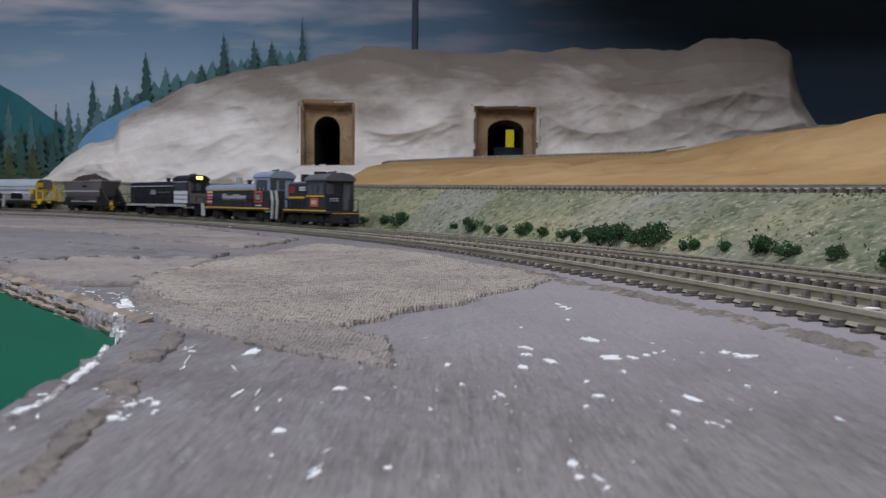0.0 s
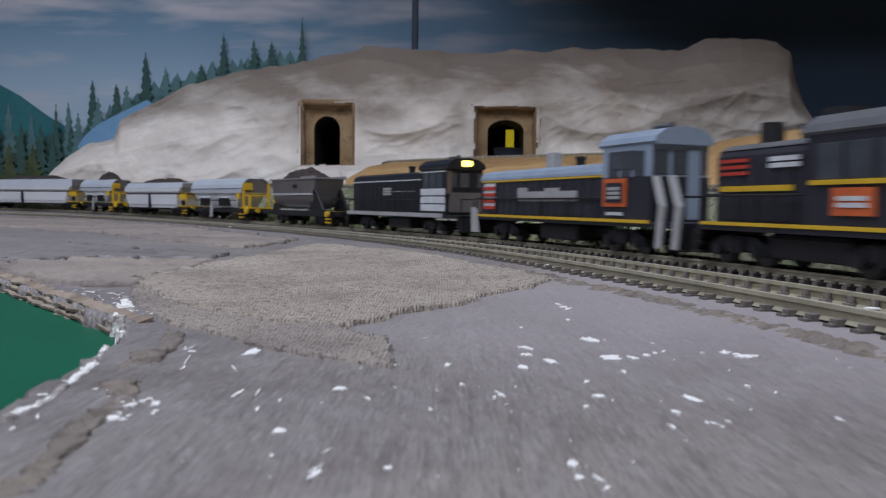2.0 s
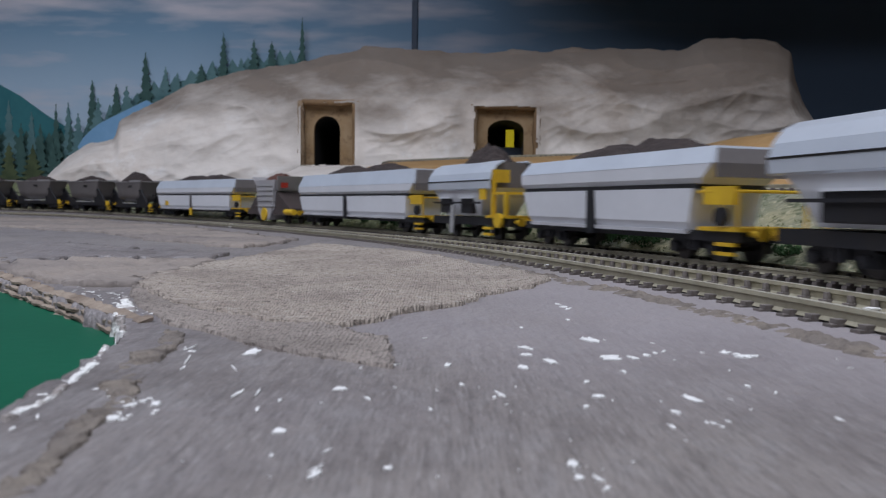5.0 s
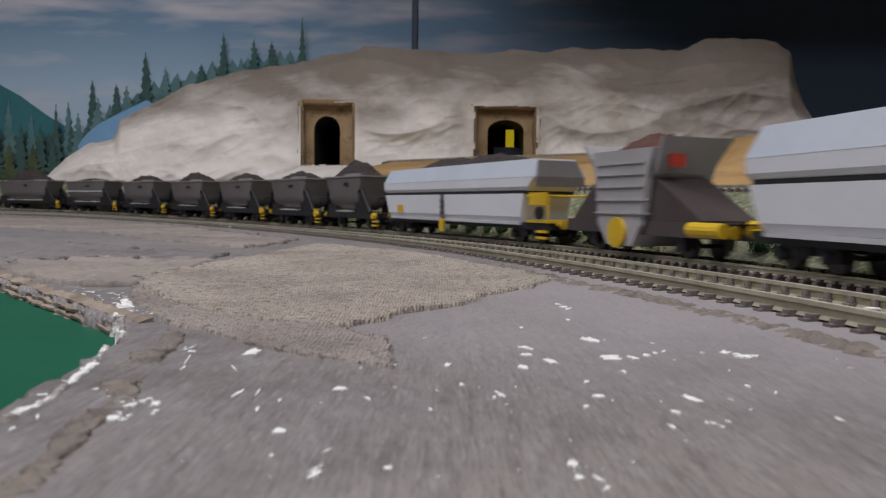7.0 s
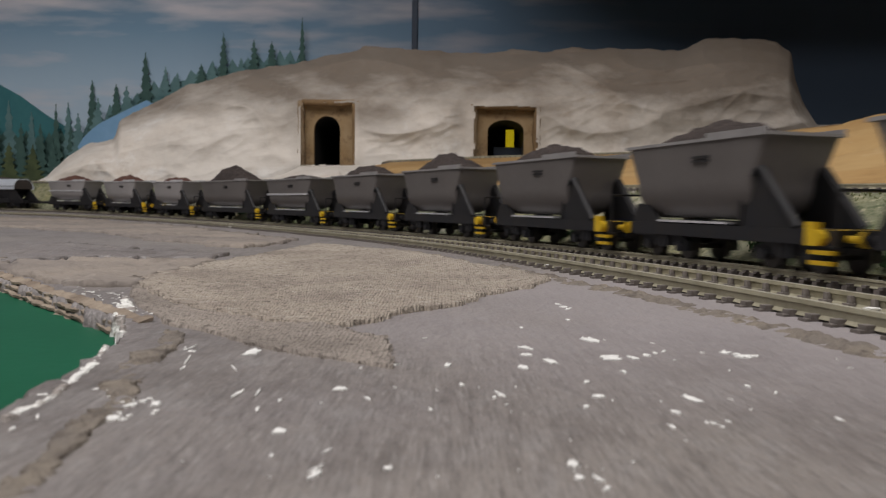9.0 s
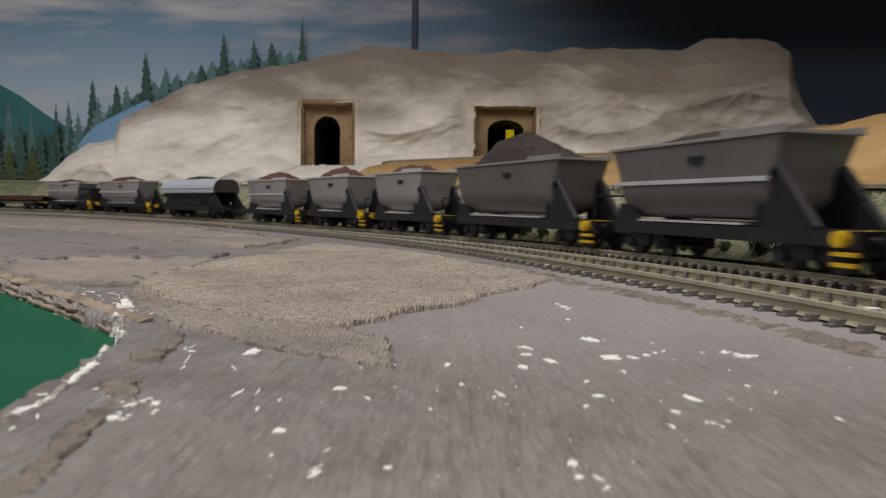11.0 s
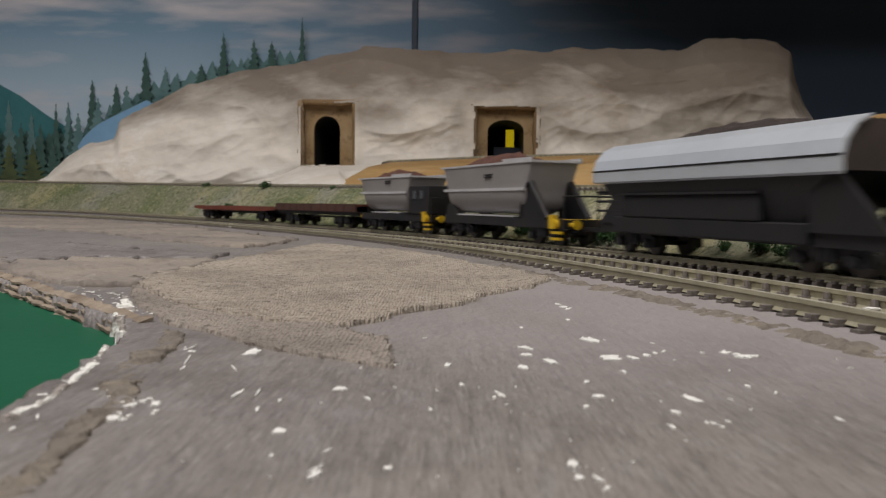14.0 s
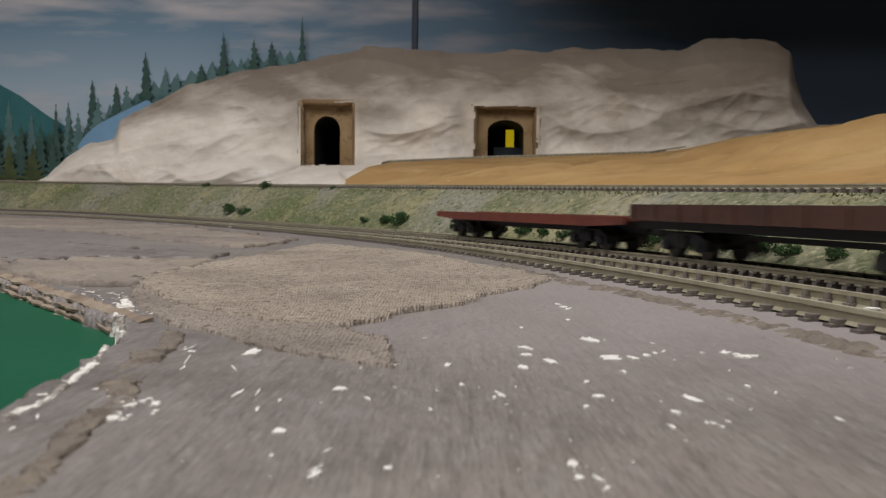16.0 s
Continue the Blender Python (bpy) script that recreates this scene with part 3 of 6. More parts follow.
forest_band([(150, 232), (215, 190), (265, 160), (330, 138), (430, 112), (550, 104)], 320, SPRUCE_PALE, 0.0034)
forest_band([(-70, 235), (0, 240), (60, 248), (140, 240), (160, 262)], 345, SPRUCE, 0.0038)
k = 0
SPRUCES = [(20, 180, 300, 34, SPRUCE_PALE), (60, 200, 300, 30, SPRUCE_PALE), (125, 185, 300, 30, SPRUCE_PALE), (168, 145, 260, 34, SPRUCE), (210, 152, 230, 32, SPRUCE), (262, 100, 215, 36, SPRUCE),
                              (297, 122, 200, 26, SPRUCE_PALE), (318, 132, 190, 24, SPRUCE_PALE), (360, 118, 180, 40, SPRUCE), (380, 112, 170, 30, SPRUCE_PALE), (399, 66, 165, 27, SPRUCE), (430, 108, 160, 34, SPRUCE_PALE), (452, 76, 155, 28, SPRUCE),
                              (483, 80, 150, 32, SPRUCE), (510, 104, 150, 34, SPRUCE_PALE)]
NEAR_SPRUCES = [(536, 40, 145, 18, SPRUCE), (5, 215, 330, 36, SPRUCE), (48, 222, 330, 34, SPRUCE), (82, 222, 330, 34, SPRUCE), (110, 190, 330, 28, SPRUCE), (135, 225, 330, 30, SPRUCE),
                              (28, 255, 335, 44, SPRUCE_OLIVE), (70, 260, 335, 50, SPRUCE_OLIVE), (105, 250, 335, 40, SPRUCE), (150, 205, 300, 44, SPRUCE_PALE), (185, 180, 280, 46, SPRUCE_PALE), (235, 160, 250, 50, SPRUCE_PALE), (-20, 200, 330, 40, SPRUCE), (-50, 190, 330, 40, SPRUCE)]
for px, top, foot, w, mat in SPRUCES + NEAR_SPRUCES:
    k += 1
    spruce(px, top, foot, w, mat, 0.004 + 0.0012 * k)
# dark joint between two backdrop boards
x, z = wall_at(730, 60)
seam = part("seam_strip", box(B(), x - 0.008, x + 0.008, BACK_Y - 0.006, BACK_Y, 0.0, 1.3, 0.002), surface("dark_blue_strip", (0.03, 0.05, 0.085), None, 0.6), backdrop)

# ---- tunnel mouths ----
REVEAL = layered("stained_plaster_reveal", [(0.30, 0.22, 0.14), (0.16, 0.105, 0.06), (0.55, 0.48, 0.40)], [(25, 0.45, 0.6, 0.9), (40, 0.58, 0.7, 0.7)], 0.9)
BOARD = layered("brown_stained_board", [(0.27, 0.175, 0.085), (0.36, 0.26, 0.15), (0.13, 0.075, 0.04), (0.45, 0.38, 0.29)], [(12, 0.42, 0.6, 0.9), (30, 0.52, 0.66, 0.8), (26, 0.62, 0.72, 0.7)], 0.85, (1, 1, 0.4))
tunnel_n = 0
for (x0, _, z1), (x1, _, z0) in HOLES:
    tunnel_n += 1
    mouth = tagged(new("tunnel_portal"), "brown plywood tunnel portal set in the plaster mountain", "tunnel portal", group="tunnel portals")
    mouth.location = ((x0 + x1) / 2, MTN_Y, z0)
    w, h = (x1 - x0) / 2, z1 - z0
    dep = 0.034
    rnd = random.Random(tunnel_n)
    for sg, mat in ((-1, REVEAL), (1, PLYWOOD)):
        # uneven reveals between the cloth and the board
        rings = [[(sg * (w + 0.007 + 0.002 * rnd.random()), -0.004 + 0.006 * rnd.random(), z), (sg * (w - 0.001 - 0.004 * rnd.random()), 0.002, z), (sg * (w - 0.003 - 0.003 * rnd.random()), dep, z), (sg * (w + 0.007), dep, z)] for z in np.linspace(-0.012, h + 0.004, 12)]
        part("jamb", loft(B(), rings), mat, mouth, "", True)
    rings = [[(x, 0.004 * rnd.random(), h - 0.003 - 0.004 * rnd.random()), (x, dep, h - 0.005 - 0.002 * rnd.random()), (x, dep, h + 0.006), (x, 0.0, h + 0.006)] for x in np.linspace(-w, w, 12)]
    part("lintel", loft(B(), rings), PLYWOOD, mouth, "", True)
    aw, ah, ax = (0.0265, 0.099, -0.005) if tunnel_n == 1 else (0.037, 0.082, 0.002)
    arch = [(ax - aw, -0.01), (ax - aw, ah * 0.72)] + [(ax - aw * math.cos(t), ah * 0.72 + ah * 0.28 * math.sin(t)) for t in np.linspace(0.25, math.pi - 0.25, 9)] + [(ax + aw, ah * 0.72), (ax + aw, -0.01)]
    outer = [(-w, -0.01), (-w, h * 0.8)] + [(-w + 2 * w * t, h) for t in np.linspace(0, 1, 9)] + [(w, h * 0.8), (w, -0.01)]
    bm = B()
    for yy in (dep - 0.012, dep):
        va = [bm.verts.new((a, yy, b)) for a, b in outer]
        vb = [bm.verts.new((a, yy, b)) for a, b in arch]
        for i in range(len(va) - 1):
            bm.faces.new((va[i], va[i + 1], vb[i + 1], vb[i]))
    fs = list(bm.verts)
    n = len(arch)
    for i in range(n - 1):
        bm.faces.new((fs[n + i], fs[n + i + 1], fs[3 * n + i + 1], fs[3 * n + i]))
    bmesh.ops.recalc_face_normals(bm, faces=bm.faces)
    part("portal_board", bm, BOARD, mouth)
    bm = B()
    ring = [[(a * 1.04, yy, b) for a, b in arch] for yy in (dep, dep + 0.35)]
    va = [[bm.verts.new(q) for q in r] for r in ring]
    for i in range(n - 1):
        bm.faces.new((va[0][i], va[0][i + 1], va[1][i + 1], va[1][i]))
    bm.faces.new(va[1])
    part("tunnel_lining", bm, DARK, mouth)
    part("tunnel_floor", box(B(), -w, w, -0.02, dep + 0.35, -0.014, -0.004), BALLAST, mouth)
    if tunnel_n == 2:
        post = tagged(new("yellow_post"), "yellow plastic post with an added glow inside the tunnel", "post")
        post.location = (mouth.location.x + 0.018, MTN_Y + dep + 0.08, z0 - 0.004)
        # no lamp: a low glow is added so the shaft reads in the dark
        part("shaft", rod(B(), (0, 0, 0.0), (0, 0, 0.074), 0.009, 12), glow("yellow_plastic_added_glow", (0.75, 0.6, 0.02), 0.35), post)
        part("foot", box(B(), -0.036, 0.034, -0.020, -0.008, 0, 0.036, 0.002), surface("blue_black_card", (0.02, 0.03, 0.05)), post)


# ---- tracks ----
def sweep(profile, path):
    """Sweeps a closed profile (across, up) along points (x, y, z, angle)."""
    rings = []
    for x, y, z, th in path:
        rings.append([(x + a * math.cos(th), y + a * math.sin(th), z + b) for a, b in profile])
    return rings


def rail_mesh(path, side):
    prof = [(side - 0.0009, -0.0026), (side + 0.0009, -0.0026), (side + 0.0004, -0.0020), (side + 0.0004, -0.0009), (side + 0.0007, -0.0007), (side + 0.0006, 0.0), (side - 0.0006, 0.0), (side - 0.0007, -0.0007), (side - 0.0004, -0.0009), (side - 0.0004, -0.0020)]
    bm = loft(B(), sweep(prof, path))
    bm.normal_update()
    for f in bm.faces:
        f.material_index = 1 if f.normal.z > 0.9 and f.calc_center_median().z > path[0][2] - 1 and len(f.verts) == 4 and abs(max(v.co.z for v in f.verts)) > 0 else 0
    # only the running surface is bright
    for f in bm.faces:
        if f.material_index == 1:
            i = min(range(len(path)), key=lambda j: (path[j][0] - f.verts[0].co.x) ** 2 + (path[j][1] - f.verts[0].co.y) ** 2)
            if abs(f.verts[0].co.z - path[i][2]) > 0.0006:
                f.material_index = 0
    return bm


def sleeper_mesh(half, width, h):
    bm = box(B(), -half, half, -width / 2, width / 2, -h, 0, 0)
    for q in bm.verts:
        if q.co.z > -h / 2:
            q.co.x *= 0.985
            q.co.y *= 0.9
    for sgn in (-1, 1):
        box(bm, sgn * 0.0082 - 0.0021, sgn * 0.0082 + 0.0021, -width * 0.40, width * 0.40, 0, 0.0007)
        box(bm, *sorted((sgn * 0.0068, sgn * 0.0079)), -width * 0.22, width * 0.22, 0.0007, 0.0020)
    return mesh_of(bm, "sleeper", SLEEPER)


def lay_track(name, label, fn, s0, s1, step, s_in0, s_in1, pitch, half=0.0119, width=0.0024, bed=0.0034):
    track = tagged(new(name), label, "track", kind="structure")
    path = [fn(s) for s in np.arange(s0, s1, step)]
    for side in (-0.00825, 0.00825):
        ob = part("rail", rail_mesh(path, side), [RAIL, RAILTOP], track)
    me = sleeper_mesh(half, width, 0.0018)
    bm = B()
    strip = [fn(s) for s in np.arange(s_in0, s_in1, max(step, 0.01))]
    va = [[bm.verts.new((x + o * math.cos(th), y + o * math.sin(th), z - bed - (0.0010 if abs(o) > 0.007 else 0) + 0.0003 * fbm(x * 200 + o * 900, y * 200, 1.0))) for o in (-0.0074, -0.005, 0.0, 0.005, 0.0074)] for x, y, z, th in strip]
    for p, q in zip(va, va[1:]):
        for k in range(4):
            bm.faces.new((p[k], p[k + 1], q[k + 1], q[k]))
    bmesh.ops.recalc_face_normals(bm, faces=bm.faces)
    part("track_bed", bm, BALLAST, track)
    count = 0
    rest = B()
    for s in np.arange(s_in0, s_in1, pitch):
        x, y, z, th = fn(s)
        m = pose(x, y, z - 0.0026, 0, 0, math.degrees(th) + random.uniform(-1.2, 1.2))
        if count < 290:
            ob = new("sleeper", me)
            ob.parent = track
            ob.matrix_basis = m
        else:
            rest.from_mesh(me)
            rest.verts.ensure_lookup_table()
            bmesh.ops.transform(rest, matrix=m, verts=rest.verts[-len(me.vertices):])
        count += 1
    if count > 290:
        ob = part("far_sleepers", rest, SLEEPER, track)
        tagged(ob, kind="stuff")
    else:
        rest.free()
    return track


def front_fn(s):
    x, y, th = plan(s, front_off(s))
    x2, y2, _ = plan(s + 0.01, front_off(s + 0.01))
    return x, y, front_z(s), math.atan2(-(x2 - x), (y2 - y))


def main_fn(s):
    x, y, th = plan(s)
    return x, y, rail_z(s), th


def upper_fn(s):
    x, y, th = plan(s, BANK_OUT + 0.022)
    return x, y, up_z(s) + 0.0046, th


random.seed(8)
lay_track("track_front", "front track with weathered rails and brown sleepers", front_fn, -0.75, 1.9, 0.01, -0.33, 1.4, 0.0061, 0.0116, 0.0021, 0.0021)
lay_track("track_main", "curved main track that carries the train", main_fn, -4.9, 5.9, 0.02, -0.3, 1.5, 0.0064)
lay_track("track_upper", "upper track along the embankment ledge", upper_fn, -0.5, 2.4, 0.02, -0.25, 1.55, 0.0064)


def ledge_fn(u):
    x, y, z = (float(np.interp(u, range(len(TOPP)), TOPP[:, k])) for k in range(3))
    return x, y + 0.02, z + 0.0046, math.pi / 2


lay_track("track_tunnel", "track on the ledge in front of the tunnels", ledge_fn, 1.6, 5.0, 0.1, 1.6, 4.4, 0.03)


# ---- rolling stock ----
def wheelset():
    bm = B()
    for y in (-0.0078, 0.0078):
        rod(bm, (0, y - 0.0012, 0), (0, y + 0.0012, 0), 0.0052, 20)
        rod(bm, (0, y * 0.86 - 0.0004, 0), (0, y * 0.86 + 0.0004, 0), 0.0060, 20)
    rod(bm, (0, -0.0105, 0), (0, 0.0105, 0), 0.001, 8)
    return mesh_of(bm, "wheelset", STEEL)


WHEELS = wheelset()


def truck_mesh():
    """A two-axle bogie: side frames with axle boxes, springs and a bolster."""
    bm = B()
    for sg in (-1, 1):
        y0, y1 = sorted((sg * 0.0100, sg * 0.0124))
        prof_y(bm, [(-0.0165, 0.0035), (-0.0165, 0.0075), (-0.010, 0.0105), (0.010, 0.0105), (0.0165, 0.0075), (0.0165, 0.0035), (0.012, 0.003), (0.008, 0.0055), (-0.008, 0.0055), (-0.012, 0.003)], y0, y1)
        for x in (-0.0115, 0.0115):
            rod(bm, (x, sg * 0.0115, 0.0052), (x, sg * 0.0138, 0.0052), 0.0021, 10)
        for x in (-0.003, 0.0, 0.003):
            rod(bm, (x, sg * 0.0132, 0.0045), (x, sg * 0.0132, 0.0095), 0.0012, 8)
    box(bm, -0.003, 0.003, -0.011, 0.011, 0.0065, 0.0105)
    return mesh_of(bm, "bogie", FRAME)


TRUCK = truck_mesh()


def put(name, me, parent, m):
    ob = new(name, me)
    ob.parent = parent
    ob.matrix_basis = m
    return ob


def bogies(v, xs):
    for x in xs:
        b = put("bogie", TRUCK, v, pose(x, 0, 0))
        for d in (-0.0115, 0.0115):
            put("wheelset", WHEELS, b, pose(d, 0, 0.0052))


def axles(v, xs):
    for x in xs:
        put("wheelset", WHEELS, v, pose(x, 0, 0.0052))
        bm = B()
        for sg in (-1, 1):
            box(bm, x - 0.003, x + 0.003, sg * 0.0118 - 0.001, sg * 0.0118 + 0.001, 0.003, 0.0125)
            prof_y(bm, [(x - 0.009, 0.0105), (x, 0.0085), (x + 0.009, 0.0105), (x, 0.0095)], sg * 0.0115 - 0.0008, sg * 0.0115 + 0.0008)
        part("axle_guard", bm, FRAME, v)


def underframe(v, L, z0=0.0095, z1=0.0135, mat=FRAME, buffers=True, ymat=None, half=0.0135):
    bm = B()
    for sg in (-1, 1):
        box(bm, -L / 2, L / 2, sg * half - 0.0012, sg * half + 0.0012, z0, z1)
    box(bm, -L / 2, L / 2, -0.004, 0.004, z0 + 0.001, z1)
    for x in np.linspace(-L / 2 + 0.001, L / 2 - 0.001, 5):
        box(bm, x - 0.001, x + 0.001, -half, half, z0, z1)
    part("underframe", bm, mat, v)
    if buffers:
        for sx in (-1, 1):
            for sy in (-1, 1):
                bm = rod(B(), (sx * L / 2, sy * 0.0100, 0.0118), (sx * (L / 2 + 0.006), sy * 0.0100, 0.0118), 0.0012, 10)
                rod(bm, (sx * (L / 2 + 0.006), sy * 0.0100, 0.0118), (sx * (L / 2 + 0.0068), sy * 0.0100, 0.0118), 0.0026, 14)
                part("buffer", bm, ymat or FRAME, v)
    bm = box(B(), -L / 2 - 0.014, L / 2 + 0.020, -0.0015, 0.0015, 0.0085, 0.0105)
    part("coupler", bm, FRAME, v)


def heap(v, L, W, z, h, mat, seed, humps=1, mid=0.0):
    """A load of ore heaped in a tub."""
    bm = B()
    nx, ny = 34, 12
    vs_ = []
    for i in range(nx + 1):
        row = []
        for j in range(ny + 1):
            a, b = i / nx * 2 - 1, j / ny * 2 - 1
            env = (0.35 + 0.65 * max(0, 1 - (abs(a) / 0.72) ** 2.0)) * max(0, 1 - abs(a) ** 6) * max(0, 1 - abs(b) ** 2.6)
            if humps == 2:
                env *= 0.55 + 0.45 * abs(math.sin(a * math.pi)) 
            q = fbm(a * 5 + seed, b * 3, seed * 1.7) * 0.25 + fbm(a * 18 + seed, b * 9, seed) * 0.10
            row.append(bm.verts.new((mid + a * L / 2, b * W / 2, z + 1.35 * h * env * (1 + q) + 0.0006 * fbm(a * 40, b * 25, seed))))
        vs_.append(row)
    for i in range(nx):
        for j in range(ny):
            bm.faces.new((vs_[i][j], vs_[i + 1][j], vs_[i + 1][j + 1], vs_[i][j + 1]))
    bmesh.ops.recalc_face_normals(bm, faces=bm.faces)
    part("ore_load", bm, mat, v, "heaped ore load")


def bars(v, name, x0, x1, z0, z1, y, mat, n=1, gap=0.3):
    """Markings on the side: n plain bars."""
    h = (z1 - z0) / n
    for i in range(n):
        part(name, box(B(), x0, x1, y - 0.0004, y + 0.0002, z0 + i * h, z0 + i * h + h * (1 - gap if n > 1 else 1)), mat, v)


def railing(v, pts, r=0.00045, mat=None, name="handrail"):
    bm = B()
    for a, b in zip(pts, pts[1:]):
        rod(bm, a, b, r, 6)
    part(name, bm, mat or FRAME, v)


def switcher(label, L, cab0, cab1, cab_z, hood_z, hood_mat, side_mat, roof_mat, cabside_mat, kind_):
    """A diesel switcher with the cab towards its front; x runs forward."""
    v = tagged(new("diesel_locomotive"), label, "locomotive", group="locomotives of the train")
    h, W = L / 2, 0.0155
    # walkway deck, sill, fuel tank and pilots
    part("walkway", box(B(), -h + 0.004, h - 0.002, -W, W, 0.0125, 0.0150, 0.0004), side_mat, v)
    part("fuel_tank", box(B(), -0.020, 0.020, -0.012, 0.012, 0.0035, 0.0125, 0.002), FRAME, v)
    for sx in (-1, 1):
        part("pilot", prof_y(B(), [(sx * (h - 0.006), 0.0125), (sx * h, 0.0125), (sx * (h + 0.001), 0.004), (sx * (h - 0.003), 0.003)], -W + 0.001, W - 0.001), FRAME, v)
        for sy in (-1, 1):
            for q in range(3):
                part("step", box(B(), sx * (h - 0.004) - 0.003, sx * (h - 0.004) + 0.003, sy * (W - 0.002) - 0.002, sy * (W - 0.002) + 0.002, 0.0035 + q * 0.0035, 0.0043 + q * 0.0035), FRAME, v)
    part("coupler", box(B(), -h - 0.010, h + 0.010, -0.0018, 0.0018, 0.008, 0.0105, 0.0005), FRAME, v)
    bogies(v, (-h * 0.58, h * 0.58))
    # hood with rounded shoulders
    hw = 0.0125 if kind_ != 2 else 0.0142
    hp = [(-hw, 0.015), (-hw, hood_z - 0.004), (-hw + 0.0015, hood_z - 0.0012), (-hw + 0.005, hood_z), (hw - 0.005, hood_z), (hw - 0.0015, hood_z - 0.0012), (hw, hood_z - 0.004), (hw, 0.015)]
    hood = part("hood", prof_x(B(), hp, -h + 0.012, cab0 + 0.001), side_mat, v)
    part("hood_top", prof_x(B(), [(-hw + 0.0008, hood_z - 0.0016), (-hw + 0.005, hood_z + 0.0006), (hw - 0.005, hood_z + 0.0006), (hw - 0.0008, hood_z - 0.0016)], -h + 0.0125, cab0 + 0.0005), hood_mat, v)
    if kind_ == 2:
        # broad painted shoulders
        for sg in (-1, 1):
            part("hood_shoulder", prof_x(B(), [(sg * (hw + 0.0004), hood_z - 0.0052), (sg * (hw + 0.0002), hood_z - 0.0035), (sg * (hw - 0.0012), hood_z - 0.0010), (sg * (hw - 0.005), hood_z + 0.0008), (sg * (hw - 0.005), hood_z - 0.002), (sg * (hw - 0.001), hood_z - 0.0052)], -h + 0.0122, cab0 + 0.0004), hood_mat, v)
    for x in np.arange(-h + 0.020, cab0 - 0.012, 0.009):
        for sg in (-1, 1):
            part("hood_door", box(B(), x, x + 0.0078, sg * hw - 0.0003, sg * hw + 0.0003, 0.0165, hood_z - 0.007), side_mat, hood)
    bm = B()
    for i in range(9):
        box(bm, -h + 0.0114, -h + 0.0122, -hw * 0.7, hw * 0.7, 0.020 + i * (hood_z - 0.026) / 9, 0.0212 + i * (hood_z - 0.026) / 9)
    part("radiator_grille", bm, FRAME, hood)
    # cab
    cw = 0.0152
    cp = [(-cw, 0.015), (-cw, cab_z - 0.007), (-cw * 0.93, cab_z - 0.0045), (-cw * 0.6, cab_z - 0.0012), (0, cab_z), (cw * 0.6, cab_z - 0.0012), (cw * 0.93, cab_z - 0.0045), (cw, cab_z - 0.007), (cw, 0.015)]
    cab = part("cab", prof_x(B(), cp, cab0, cab1), cabside_mat, v)
    rp = [(y * 1.05, z + 0.0007) for y, z in cp[1:-1]] + [(cw * 0.98, cab_z - 0.0075), (-cw * 0.98, cab_z - 0.0075)]
    part("cab_roof", prof_x(B(), rp, cab0 - 0.003, cab1 + 0.003), roof_mat, v)
    zc = cab_z - 0.0215
    n = 3
    wlen = (cab1 - cab0 - 0.008) / n
    for i in range(n):
        for sg in (-1, 1):
            x = cab0 + 0.004 + i * wlen
            part("side_window", box(B(), x + 0.001, x + wlen - 0.001, sg * cw - 0.0004, sg * cw + 0.0004, zc, zc + 0.0115, 0.0003), WINDOW, cab)
    for y in (-0.0105, 0.0, 0.0105):
        if y or kind_ != 1:
            part("front_window", box(B(), cab1 - 0.0004, cab1 + 0.0005, y - 0.0040, y + 0.0040, zc + 0.001, zc + 0.0115, 0.0003), WINDOW, cab)
    part("cab_door", box(B(), cab1, cab1 + 0.0008, 0.0035, 0.0105, 0.016, cab_z - 0.009, 0.0003), roof_mat, cab)
    # end railings
    for x in (h - 0.001, -h + 0.005):
        for sg in (-1, 1):
            railing(v, [(x, sg * 0.014, 0.014), (x, sg * 0.014, 0.026), (x, sg * 0.004, 0.026), (x, sg * 0.004, 0.014)])
    for sg in (-1, 1):
        pts = [(-h + 0.006, sg * 0.0152, 0.0255), (cab0 - 0.002, sg * 0.0152, 0.0255)]
        railing(v, pts)
        for x in np.linspace(-h + 0.008, cab0 - 0.004, 6):
            part("stanchion", rod(B(), (x, sg * 0.0152, 0.015), (x, sg * 0.0152, 0.0255), 0.0004, 6), FRAME, v)
    # stacks, bell and horn
    for x in (cab0 - 0.018, cab0 - 0.045):
        if x > -h + 0.02:
            bm = rod(B(), (x, 0, hood_z), (x, 0, hood_z + 0.0055), 0.0024, 12)
            rod(bm, (x, 0, hood_z + 0.0045), (x, 0, hood_z + 0.0062), 0.0030, 12)
            part("exhaust_stack", bm, FRAME, v)
    bm = rod(B(), (cab1 - 0.012, -0.006, cab_z + 0.001), (cab1 + 0.001, -0.006, cab_z + 0.001), 0.0008, 8)
    rod(bm, (cab1 + 0.0005, -0.006, cab_z + 0.001), (cab1 + 0.002, -0.006, cab_z + 0.001), 0.0015, 10)
    part("horn", bm, ROOFGREY, v)
    return v


